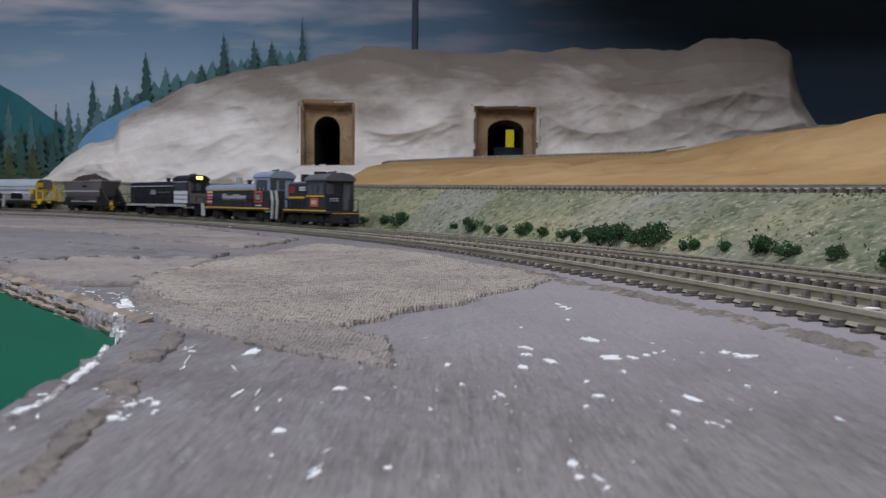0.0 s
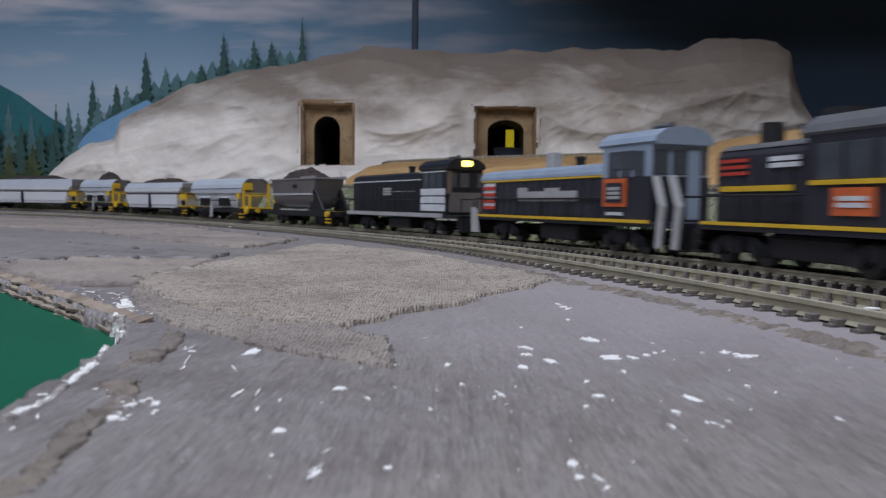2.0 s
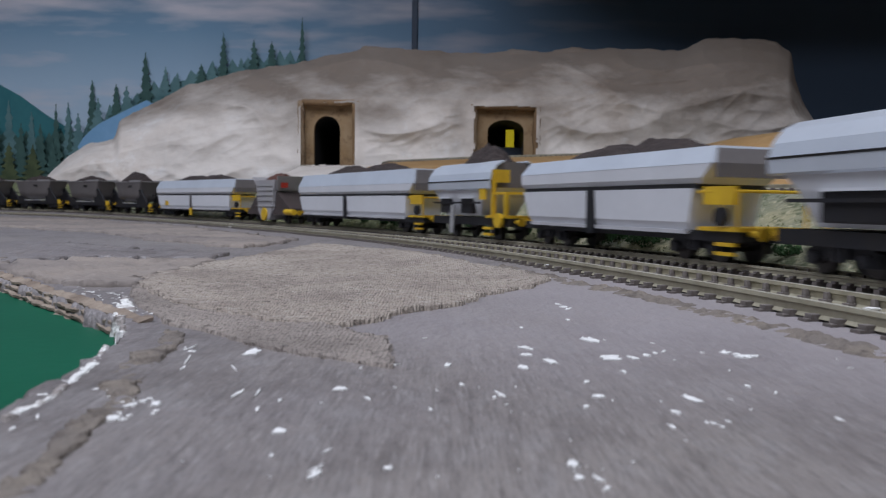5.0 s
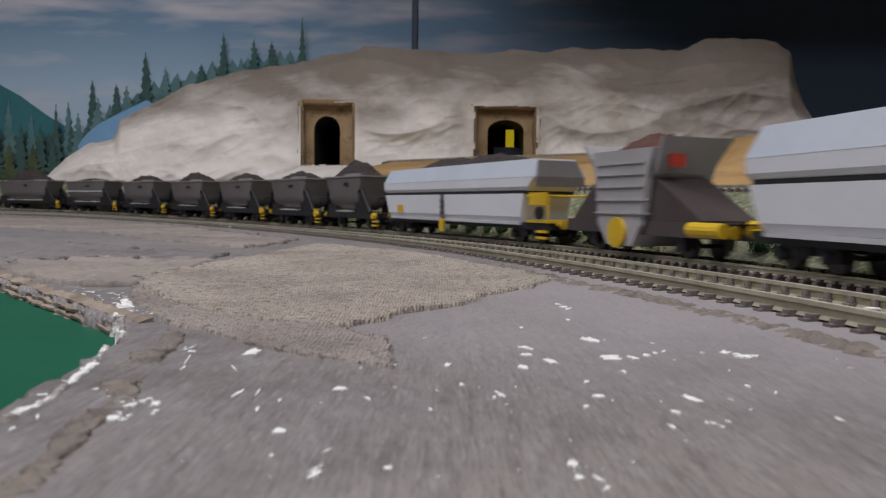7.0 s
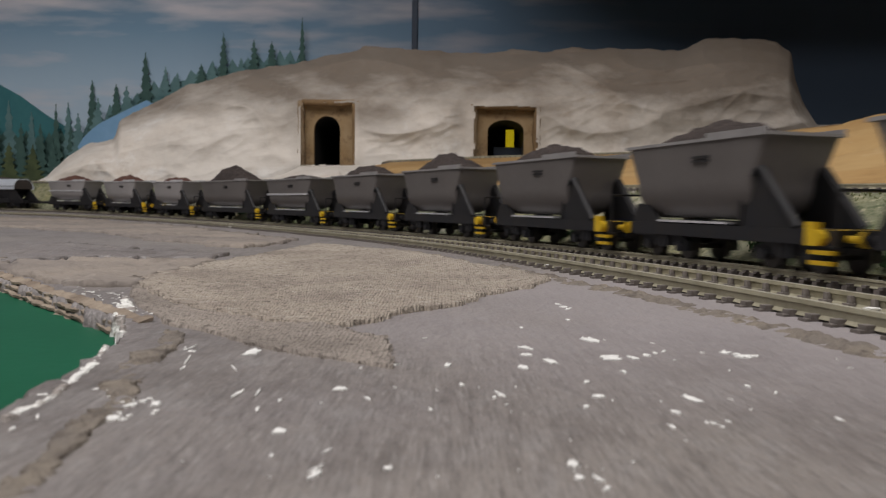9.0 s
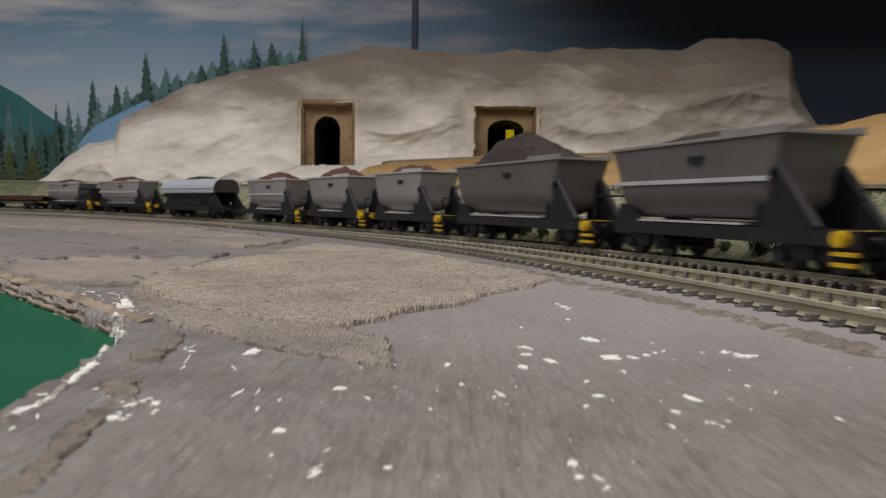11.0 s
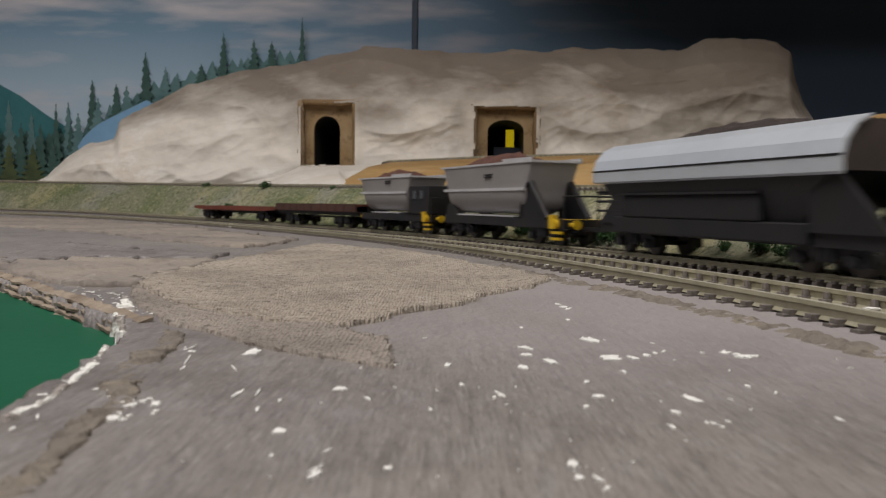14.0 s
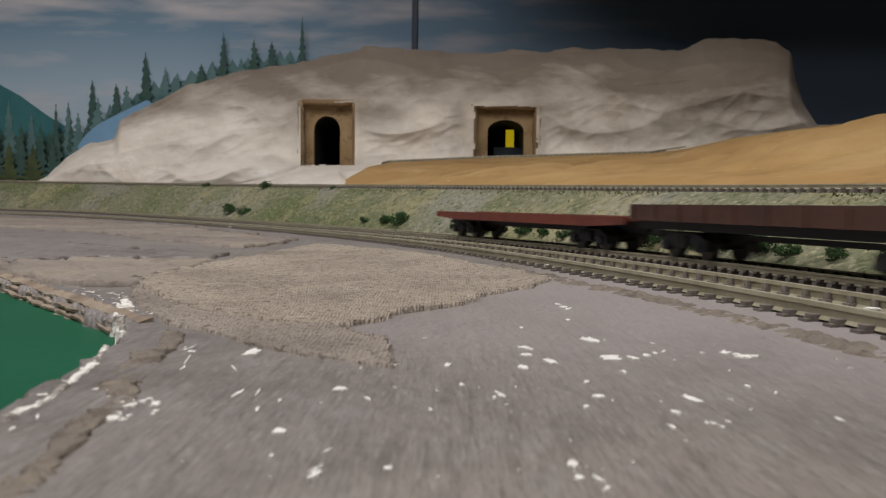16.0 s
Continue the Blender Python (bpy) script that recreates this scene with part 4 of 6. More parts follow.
def loco_one():
    v = switcher("dark blue diesel switcher with yellow stripes leading the train", 0.122, 0.003, 0.0485, 0.0515, 0.0440, ROOFGREY, NAVY, ROOFGREY, NAVY, 1)
    y = -0.0156
    bars(v, "sill_stripe", -0.054, 0.050, 0.0145, 0.0158, -0.0157, YELLOW)
    bars(v, "cab_stripe", 0.005, 0.046, 0.0285, 0.0300, y, YELLOW)
    bars(v, "hood_stripe", -0.046, -0.006, 0.0270, 0.0290, -0.0130, YELLOW)
    bars(v, "emblem", 0.015, 0.032, 0.0190, 0.0275, y, ORANGE)
    bars(v, "emblem_panel", 0.0175, 0.0295, 0.0215, 0.0255, y - 0.0003, LETTER, 2)
    bars(v, "hood_marking", -0.018, -0.003, 0.035, 0.0395, -0.0130, LETTER, 2)
    bars(v, "hood_chevron", -0.046, -0.030, 0.033, 0.040, -0.0130, RED, 3, 0.45)
    part("number_bar", box(B(), 0.0492, 0.0498, -0.011, -0.002, 0.0265, 0.0273), LETTER, v)
    part("number_bar", box(B(), 0.0492, 0.0498, -0.011, -0.002, 0.0245, 0.0252), LETTER, v)
    part("cab_visor", box(B(), 0.0485, 0.0525, -0.012, 0.012, 0.0435, 0.0442), FRAME, v)
    part("front_sill_stripe", box(B(), 0.0605, 0.0612, -0.014, 0.014, 0.0125, 0.0133), YELLOW, v)
    part("roof_fan", rod(B(), (-0.002, 0.003, 0.0505), (-0.002, 0.003, 0.0545), 0.0065, 14), FRAME, v)
    part("roof_vent", rod(B(), (0.022, 0.003, 0.0505), (0.022, 0.003, 0.0540), 0.003, 10), FRAME, v)
    part("rear_stack", rod(B(), (-0.034, 0.0, 0.0435), (-0.034, 0.0, 0.0525), 0.0042, 12), FRAME, v)
    return v


def loco_two():
    v = switcher("dark blue diesel switcher with a pale blue roof", 0.214, 0.048, 0.086, 0.0565, 0.0420, ROOFBLUE, NAVY, ROOFBLUE, ROOFBLUE, 2)
    y = -0.0145
    part("lower_cab_panel", box(B(), 0.0480, 0.0865, -0.0156, 0.0156, 0.0150, 0.035), NAVY, v)
    bars(v, "sill_stripe", -0.095, 0.086, 0.0143, 0.0158, -0.0160, YELLOW)
    bars(v, "top_stripe", -0.092, 0.048, 0.0357, 0.0366, y, YELLOW)
    bars(v, "emblem", 0.050, 0.069, 0.0215, 0.0345, -0.0160, ORANGE)
    bars(v, "emblem_field", 0.0525, 0.0665, 0.0235, 0.0325, -0.0163, NAVY)
    bars(v, "emblem_panel", 0.0545, 0.0645, 0.025, 0.0312, -0.0166, PIPEGREY, 3)
    bars(v, "name_panel", -0.042, 0.024, 0.0240, 0.0295, y, PIPEGREY)
    bars(v, "name_panel", -0.042, -0.030, 0.0295, 0.0318, y, PIPEGREY)
    bars(v, "name_panel", -0.010, 0.006, 0.0295, 0.0312, y, PIPEGREY)
    bars(v, "side_chevron", -0.089, -0.073, 0.0190, 0.0350, y, LETTER, 4, 0.0)
    bars(v, "side_chevron_stripe", -0.0895, -0.0725, 0.0190, 0.0350, y - 0.0004, RED, 4, 0.5)
    bars(v, "number_bar", 0.053, 0.066, 0.0175, 0.0190, -0.0160, LETTER)
    for x in (0.094, 0.105):
        bm = B()
        loft(bm, [[(x - 0.0015, -0.0175, 0.004), (x + 0.0025, -0.0175, 0.004), (x + 0.0025, -0.0162, 0.004), (x - 0.0015, -0.0162, 0.004)],
                  [(x + 0.0005, -0.0175, 0.022), (x + 0.0045, -0.0175, 0.022), (x + 0.0045, -0.0162, 0.022), (x + 0.0005, -0.0162, 0.022)],
                  [(x - 0.008, -0.0150, 0.035), (x - 0.004, -0.0150, 0.035), (x - 0.004, -0.0137, 0.035), (x - 0.008, -0.0137, 0.035)]])
        part("step_strap", bm, PIPEGREY, v, "pale grey bent step strap")
    bm = B()
    loft(bm, [[(-0.103, -0.0175, 0.004), (-0.094, -0.0175, 0.004), (-0.094, -0.0155, 0.004), (-0.103, -0.0155, 0.004)],
              [(-0.105, -0.0170, 0.020), (-0.099, -0.0170, 0.020), (-0.099, -0.0150, 0.020), (-0.105, -0.0150, 0.020)]])
    part("step_strap", bm, PIPEGREY, v, "pale grey bent step strap")
    part("cab_window_band", box(B(), 0.053, 0.074, -0.0157, 0.0157, 0.0385, 0.047, 0.0004), WINDOW, v)
    bm = box(B(), -0.030, -0.022, -0.003, 0.003, 0.0425, 0.052, 0.0005)
    part("stack_box", bm, PIPEGREY, v)
    return v


def loco_three():
    v = switcher("black diesel switcher with white cab panels and lit headlight", 0.210, 0.045, 0.084, 0.0550, 0.0465, BLACK, BLACK, BLACK, BLACK, 3)
    y = -0.0128
    bars(v, "hood_stripe", -0.092, 0.045, 0.0405, 0.0413, y, LETTER)
    bars(v, "thin_stripe", -0.030, 0.030, 0.0320, 0.0324, y, PIPEGREY)
    bars(v, "sill_stripe", -0.100, 0.080, 0.0130, 0.0160, -0.0157, PIPEGREY)
    bars(v, "side_marking", -0.0275, -0.0125, 0.0295, 0.036, y, PIPEGREY, 3, 0.25)
    for z in (0.0175, 0.0232, 0.0289):
        part("white_panel", box(B(), 0.046, 0.083, -0.0158, -0.0150, z, z + 0.0048, 0.0002), LETTER, v, "white painted side panel")
    part("cab_stripe", box(B(), 0.044, 0.084, -0.0158, -0.0150, 0.0455, 0.0462), LETTER, v)
    part("headlight", box(B(), 0.0845, 0.0885, -0.0042, 0.0042, 0.0495, 0.0535, 0.0010), LAMP, v, "lit warm yellow headlight")
    part("white_dome", rod(B(), (0.028, 0, 0.0455), (0.028, 0, 0.0525), 0.0058, 16), LETTER, v)
    part("front_panel", box(B(), 0.0845, 0.0855, -0.013, 0.013, 0.017, 0.031), surface("grey_brown_front_panel", (0.17, 0.15, 0.14)), v)
    part("front_pillar", box(B(), 0.0845, 0.0862, -0.0145, -0.0115, 0.030, 0.046), surface("tan_pillar", (0.16, 0.12, 0.085)), v)
    return v


def ore_hopper(label, L, body, band, load_h, load, seed, posts=True, yellow=1, rim_z=0.047, flare=0.0, step_rim=True):
    """A self-discharging ore hopper: flared tub with sloping ends on a black frame."""
    v = tagged(new("ore_hopper_wagon"), label, "hopper wagon", group="hopper wagons of the train")
    h = L / 2
    underframe(v, L - 0.012, 0.0095, 0.0145, FRAME, True, YELLOW if yellow > 1 else None)
    W = 0.0165
    zmid = 0.0315
    rings = []
    low = [(0.0165 + (zmid - 0.0165) * (1 - math.cos(a)), math.sin(a)) for a in np.linspace(0.12, math.pi / 2, 8)]
    for z, k in low:
        w = 0.0055 + (W - 0.0055) * k
        rings.append((z, h - 0.016 + 0.004 * k, h - 0.054 + 0.009 * k, w))
    rings.append((rim_z, h - 0.004, h - 0.037, W + flare))
    skin = []
    for z, lr, lf, w in rings:
        r = min(0.0035, w * 0.4)
        ring = []
        for cx, cy, a0 in ((lf - r, -w + r, -90), (lf - r, w - r, 0), (-lr + r, w - r, 90), (-lr + r, -w + r, 180)):
            ring += [(cx + r * math.cos(math.radians(a0 + d)), cy + r * math.sin(math.radians(a0 + d)), z) for d in (0, 45, 90)]
        skin.append(ring)
    tub = part("tub", loft(B(), skin), body, v, "", True)
    tub.data.set_sharp_from_angle(angle=math.radians(38))
    lr, lf = h - 0.004, h - 0.037
    bm = B()
    for sg in (-1, 1):
        box(bm, -lr, lf, sg * (W + flare) - 0.0007, sg * (W + flare) + 0.0007, rim_z - 0.0005, rim_z + 0.0007)
        x = lf if sg > 0 else -lr
        box(bm, x - 0.0007, x + 0.0007, -W, W, rim_z - 0.0005, rim_z + 0.0007)
        if step_rim:
            box(bm, lf - 0.034, lf, sg * (W + flare) - 0.0005, sg * (W + flare) + 0.0005, rim_z, rim_z + 0.0024)
    part("rim", bm, RIM if body is LIGHTGREY else DULLRIM, tub)
    if band:
        bm = B()
        for sg in (-1, 1):
            box(bm, -h + 0.0095, h - 0.045, sg * W - 0.0006, sg * W + 0.0006, zmid - 0.0009, zmid + 0.0008)
        part("side_band", bm, RIM, tub)
    part("chute_edge", box(B(), -h + 0.028, h - 0.060, -0.0150, 0.0150, 0.0150, 0.0158), RIM, v)
    heap(v, lr + lf - 0.004, 2 * W - 0.002, rim_z - 0.002, load_h, load, seed, 1, (lf - lr) / 2)
    bars(tub, "side_marking", -0.012, -0.002, 0.0385, 0.0415, -W - 0.0004, FRAME, 2, 0.3)
    if posts:
        for sy in (-1, 1):
            y0 = sy * 0.0128
            # a tall bracket with an upright back, a round head and a long sloping foot
            head = [(h - 0.0465 + 0.0040 * math.cos(a), 0.0345 + 0.0040 * math.sin(a)) for a in np.linspace(math.pi, 0.5, 9)]
            bm = prof_y(B(), [(h - 0.0535, 0.0145)] + head + [(h - 0.0230, 0.0145)], y0 - 0.0012, y0 + 0.0012)
            rod(bm, (h - 0.0425, y0 + sy * 0.0012, 0.0355), (h - 0.0235, y0 + sy * 0.0012, 0.0150), 0.0013, 8)
            rod(bm, (h - 0.0505, y0 + sy * 0.0012, 0.0345), (h - 0.0525, y0 + sy * 0.0012, 0.0150), 0.0011, 8)
            rod(bm, (h - 0.0465, y0, 0.0345), (h - 0.0465, y0 + sy * 0.0028, 0.0345), 0.0026, 14)
            part("end_bracket", bm, FRAME, v)
            part("rear_bracket", prof_y(B(), [(-h + 0.006, 0.0145), (-h + 0.010, 0.0225), (-h + 0.019, 0.0225), (-h + 0.028, 0.0145)], y0 - 0.0012, y0 + 0.0012), FRAME, v)
    if yellow:
        bm = B()
        for sx in (1,):
            for z in (0.0035, 0.0068):
                box(bm, sx * (h - 0.010) - 0.0045, sx * (h - 0.010) + 0.0045, -0.0172, -0.0150, z, z + 0.0013)
            if yellow > 1:
                box(bm, sx * (h - 0.014) - 0.0022, sx * (h - 0.014) + 0.0022, -0.0176, -0.0150, 0.0095, 0.0170)
        part("yellow_step", bm, YELLOW, v, "yellow shunter's step")
        bm = rod(B(), (h - 0.012, -0.0178, 0.012), (h - 0.012, 0.0178, 0.012), 0.0026, 12)
        part("brake_wheel", bm, YELLOW, v)
        railing(v, [(h - 0.004, -0.016, 0.0145), (h - 0.004, -0.016, 0.027), (h - 0.004, 0.016, 0.027), (h - 0.004, 0.016, 0.0145)], 0.0005, FRAME)
    bogies(v, (-h + 0.030, h - 0.030)) if L > 0.125 else axles(v, (-h * 0.5, h * 0.5))
    return v


def white_hopper(label, L, seed, top_z=0.048, posts=True, mat=WHITEBODY, load=COAL):
    """A white-grey covered-side hopper: folded side walls, a sloping end with a yellow platform."""
    v = tagged(new("white_hopper_wagon"), label, "hopper wagon", group="hopper wagons of the train")
    h = L / 2
    underframe(v, L - 0.010, 0.0085, 0.0125, FRAME, True, YELLOW)
    b0, b1 = -h + 0.006, h - 0.030
    def ring(x0, x1, y, z):
        return [(x0, -y, z), (x1, -y, z), (x1, y, z), (x0, y, z)]

    part("lower_body", loft(B(), [ring(b0 + 0.008, b1 - 0.004, 0.0146, 0.0115), ring(b0 + 0.006, b1 - 0.003, 0.0166, 0.0155), ring(b0, b1, 0.0172, 0.0290)]), mat, v)
    part("upper_body", loft(B(), [ring(b0 - 0.001, b1 + 0.004, 0.0160, 0.0306), ring(b0 - 0.0015, b1 + 0.006, 0.0177, 0.0330), ring(b0 - 0.002, b1 + 0.012, 0.0179, 0.0385)]), mat, v)
    # the lit look of the upper slope is put into a shinier, bluer material
    part("top_slope", loft(B(), [ring(b0 - 0.002, b1 + 0.012, 0.0180, 0.0385), ring(b0 + 0.001, b1 + 0.008, 0.0130, top_z)]), SILVER, v, "sloping upper side, pale blue to look lit")
    part("waist_gap", box(B(), b0 + 0.001, b1 + 0.002, -0.0165, 0.0165, 0.0288, 0.0308), FRAME, v)
    part("end_panel", loft(B(), [[(b1 + 0.0125, -0.0165, 0.0330), (b1 + 0.0135, -0.0165, 0.0330), (b1 + 0.0135, 0.0165, 0.0330), (b1 + 0.0125, 0.0165, 0.0330)],
                                 [(b1 + 0.0118, -0.0160, 0.0385), (b1 + 0.0133, -0.0160, 0.0385), (b1 + 0.0133, 0.0160, 0.0385), (b1 + 0.0118, 0.0160, 0.0385)],
                                 [(b1 + 0.0078, -0.0128, top_z - 0.001), (b1 + 0.0093, -0.0128, top_z - 0.001), (b1 + 0.0093, 0.0128, top_z - 0.001), (b1 + 0.0078, 0.0128, top_z - 0.001)]]), GREYBODY, v)
    x = (b0 + b1) / 2
    for sg in (-1, 1):
        part("side_post", box(B(), x - (0.0042 if posts else 0.0022), x + 0.0022, sg * 0.0172 - 0.0007, sg * 0.0172 + 0.0007, 0.0085, 0.0290), FRAME if posts else GREYBODY, v)
    part("lower_edge", box(B(), b0 + 0.009, b1 - 0.005, -0.0166, 0.0166, 0.0108, 0.0124), RIM, v)
    if not posts:
        part("yellow_plate", box(B(), b0 + 0.026, b0 + 0.036, -0.0174, -0.0166, 0.0155, 0.0215), YELLOW, v)
        part("yellow_lever", box(B(), x - 0.003, x + 0.003, -0.0182, -0.0166, 0.0035, 0.0125), YELLOW, v)
        bm = B()
        for z in (0.0160, 0.0200, 0.0240):
            box(bm, x - 0.0025, x + 0.0025, -0.0184, -0.0170, z, z + 0.0008)
        part("ladder_rungs", bm, FRAME, v)
    # yellow platform, railing and brake gear at the forward end
    bm = box(B(), b1 + 0.002, h - 0.004, -0.0160, 0.0160, 0.0125, 0.0140)
    box(bm, b1 + 0.006, h - 0.006, -0.0168, -0.0155, 0.0225, 0.0295)
    part("platform", bm, YELLOW, v, "yellow end platform")
    railing(v, [(h - 0.005, -0.0160, 0.013), (h - 0.005, -0.0160, 0.0275), (h - 0.005, 0.0160, 0.0275), (h - 0.005, 0.0160, 0.013)], 0.0006, YELLOW)
    railing(v, [(b1 + 0.003, -0.0165, 0.0275), (h - 0.005, -0.0160, 0.0275)], 0.0006, YELLOW)
    part("brake_wheel", rod(B(), (h - 0.014, -0.0172, 0.018), (h - 0.014, -0.0152, 0.018), 0.0035, 16), FRAME, v)
    part("yellow_step", box(box(B(), h - 0.016, h - 0.006, -0.0172, -0.0150, 0.0035, 0.0048), h - 0.016, h - 0.006, -0.0172, -0.0150, 0.0070, 0.0083), YELLOW, v)
    heap(v, b1 - b0 - 0.01, 0.026, top_z - 0.002, 0.0075, load, seed, 2)
    bogies(v, (-h + 0.032, h - 0.034)) if L > 0.14 else axles(v, (-h * 0.5, h * 0.5))
    return v


def swing_roof_hopper(label, L, lower_mat, yellow, load_h, seed, load=COAL):
    """A swing-roof hopper: bright curved side flaps over a narrow hopper with dark blocks for chute openings."""
    v = tagged(new("swing_roof_hopper_wagon"), label, "hopper wagon", group="hopper wagons of the train")
    h = L / 2
    underframe(v, L - 0.012, 0.0090, 0.0140, FRAME, True, YELLOW if yellow else None)
    b0, b1 = -h + 0.012, h - 0.034
    for sg in (-1, 1):
        out = [(sg * 0.0192, 0.0325), (sg * 0.0196, 0.0370), (sg * 0.0180, 0.0425), (sg * 0.0140, 0.0475), (sg * 0.0085, 0.0502)]
        inn = [(y * 0.94, z - 0.0008) for y, z in out][::-1]
        roof = part("roof_flap", prof_x(B(), out + inn, b0 - 0.006, b1 + 0.010), SILVER, v, "bright silver curved roof flap")
        part("flap_joint", prof_x(B(), [(sg * 0.0198, 0.0372), (sg * 0.0200, 0.0379), (sg * 0.0190, 0.0380), (sg * 0.0190, 0.0371)], b0 - 0.006, b1 + 0.010), FRAME, roof)
    endp = [(-0.0182, 0.033), (-0.0186, 0.037), (-0.0170, 0.042), (-0.0132, 0.0465), (-0.007, 0.0490), (0.007, 0.0490), (0.0132, 0.0465), (0.0170, 0.042), (0.0186, 0.037), (0.0182, 0.033)]
    part("bunker", prof_x(B(), endp, b0 - 0.004, b1 + 0.008), GREYBODY if yellow else BROWNWAGON, v)
    loh = [[(b0 + 0.012, -0.013, 0.0150), (b1 - 0.012, -0.013, 0.0150), (b1 - 0.012, 0.013, 0.0150), (b0 + 0.012, 0.013, 0.0150)],
           [(b0 + 0.006, -0.0165, 0.0270), (b1 - 0.004, -0.0165, 0.0270), (b1 - 0.004, 0.0165, 0.0270), (b0 + 0.006, 0.0165, 0.0270)],
           [(b0 - 0.002, -0.0176, 0.0335), (b1 + 0.006, -0.0176, 0.0335), (b1 + 0.006, 0.0176, 0.0335), (b0 - 0.002, 0.0176, 0.0335)]]
    part("lower_hopper", loft(B(), loh), lower_mat, v)
    span = b1 - b0
    for a, b in ((0.14, 0.36), (0.56, 0.78)) if yellow else ((0.14, 0.80),):
        # solid dark block: the shade inside an open chute put into colour
        part("chute_shade_block", box(B(), b0 + span * a, b0 + span * b, -0.0172, -0.0140, 0.0165, 0.0265, 0.0006), DARK if not yellow else FRAME, v)
        part("chute_lip", box(B(), b0 + span * a, b0 + span * b, -0.0182, -0.0165, 0.0262, 0.0272), lower_mat, v)
    if yellow:
        bm = box(B(), b0 + span * 0.02, b0 + span * 0.95, -0.0186, -0.0176, 0.0228, 0.0240)
        part("operating_rod", bm, FRAME, v)
        loft_pts = [[(b0 + span * 0.40, -0.0195, 0.003), (b0 + span * 0.45, -0.0195, 0.003), (b0 + span * 0.45, -0.018, 0.003), (b0 + span * 0.40, -0.018, 0.003)],
                    [(b0 + span * 0.42, -0.0195, 0.022), (b0 + span * 0.47, -0.0195, 0.022), (b0 + span * 0.47, -0.018, 0.022), (b0 + span * 0.42, -0.018, 0.022)]]
        part("white_support", loft(B(), loft_pts), PIPEGREY, v)
        bm = box(B(), b1 + 0.001, h - 0.006, -0.0165, 0.0165, 0.0140, 0.0155)
        for x in (b1 + 0.010, h - 0.008):
            for y in (-0.0160, 0.0160):
                box(bm, x - 0.0012, x + 0.0012, y - 0.0012, y + 0.0012, 0.0150, 0.0440 if x < h - 0.01 else 0.030)
        box(bm, b1 + 0.010, h - 0.008, -0.0166, -0.0154, 0.0285, 0.0300)
        box(bm, h - 0.009, h - 0.007, -0.0160, 0.0160, 0.0285, 0.0300)
        box(bm, b1 + 0.0105, b1 + 0.0125, -0.0150, -0.006, 0.036, 0.044)
        part("yellow_platform", bm, YELLOW, v, "yellow end platform with railings")
        part("yellow_panel", box(B(), b1 - 0.004, b1 + 0.004, -0.0190, -0.0180, 0.0255, 0.0345), YELLOW, v)
        part("brake_wheel", rod(B(), (h - 0.016, -0.0180, 0.0125), (h - 0.016, -0.0155, 0.0125), 0.0045, 16), YELLOW, v)
        part("yellow_step", box(box(B(), h - 0.034, h - 0.024, -0.0180, -0.0155, 0.0030, 0.0045), h - 0.034, h - 0.024, -0.0180, -0.0155, 0.0068, 0.0083), YELLOW, v)
    else:
        for sx in (-1, 1):
            for sy in (-1, 1):
                part("end_strut", prof_y(B(), [(sx * (h - 0.008), 0.0135), (sx * (h - 0.040), 0.0135), (sx * (h - 0.040), 0.034), (sx * (h - 0.030), 0.034)], sy * 0.0150 - 0.0012, sy * 0.0150 + 0.0012), FRAME, v)
        for z in (0.0190, 0.0235, 0.0280, 0.0325):
            part("ladder_rung", rod(B(), (-h + 0.004, -0.0158, z), (-h + 0.028, -0.0158, z), 0.0006, 6), FRAME, v)
        railing(v, [(-h + 0.006, -0.016, 0.014), (-h + 0.006, -0.016, 0.027), (-h + 0.02, -0.016, 0.027)], 0.0005, FRAME)
        part("skirt", box(B(), b0 + 0.010, b1 - 0.006, -0.0168, 0.0168, 0.0095, 0.0165, 0.0006), FRAME, v)
    if load_h:
        heap(v, span - 0.02, 0.020, 0.0480, load_h, load, seed)
    bogies(v, (-h + 0.034, h - 0.036)) if L > 0.14 else axles(v, (-h * 0.5, h * 0.5))
    return v


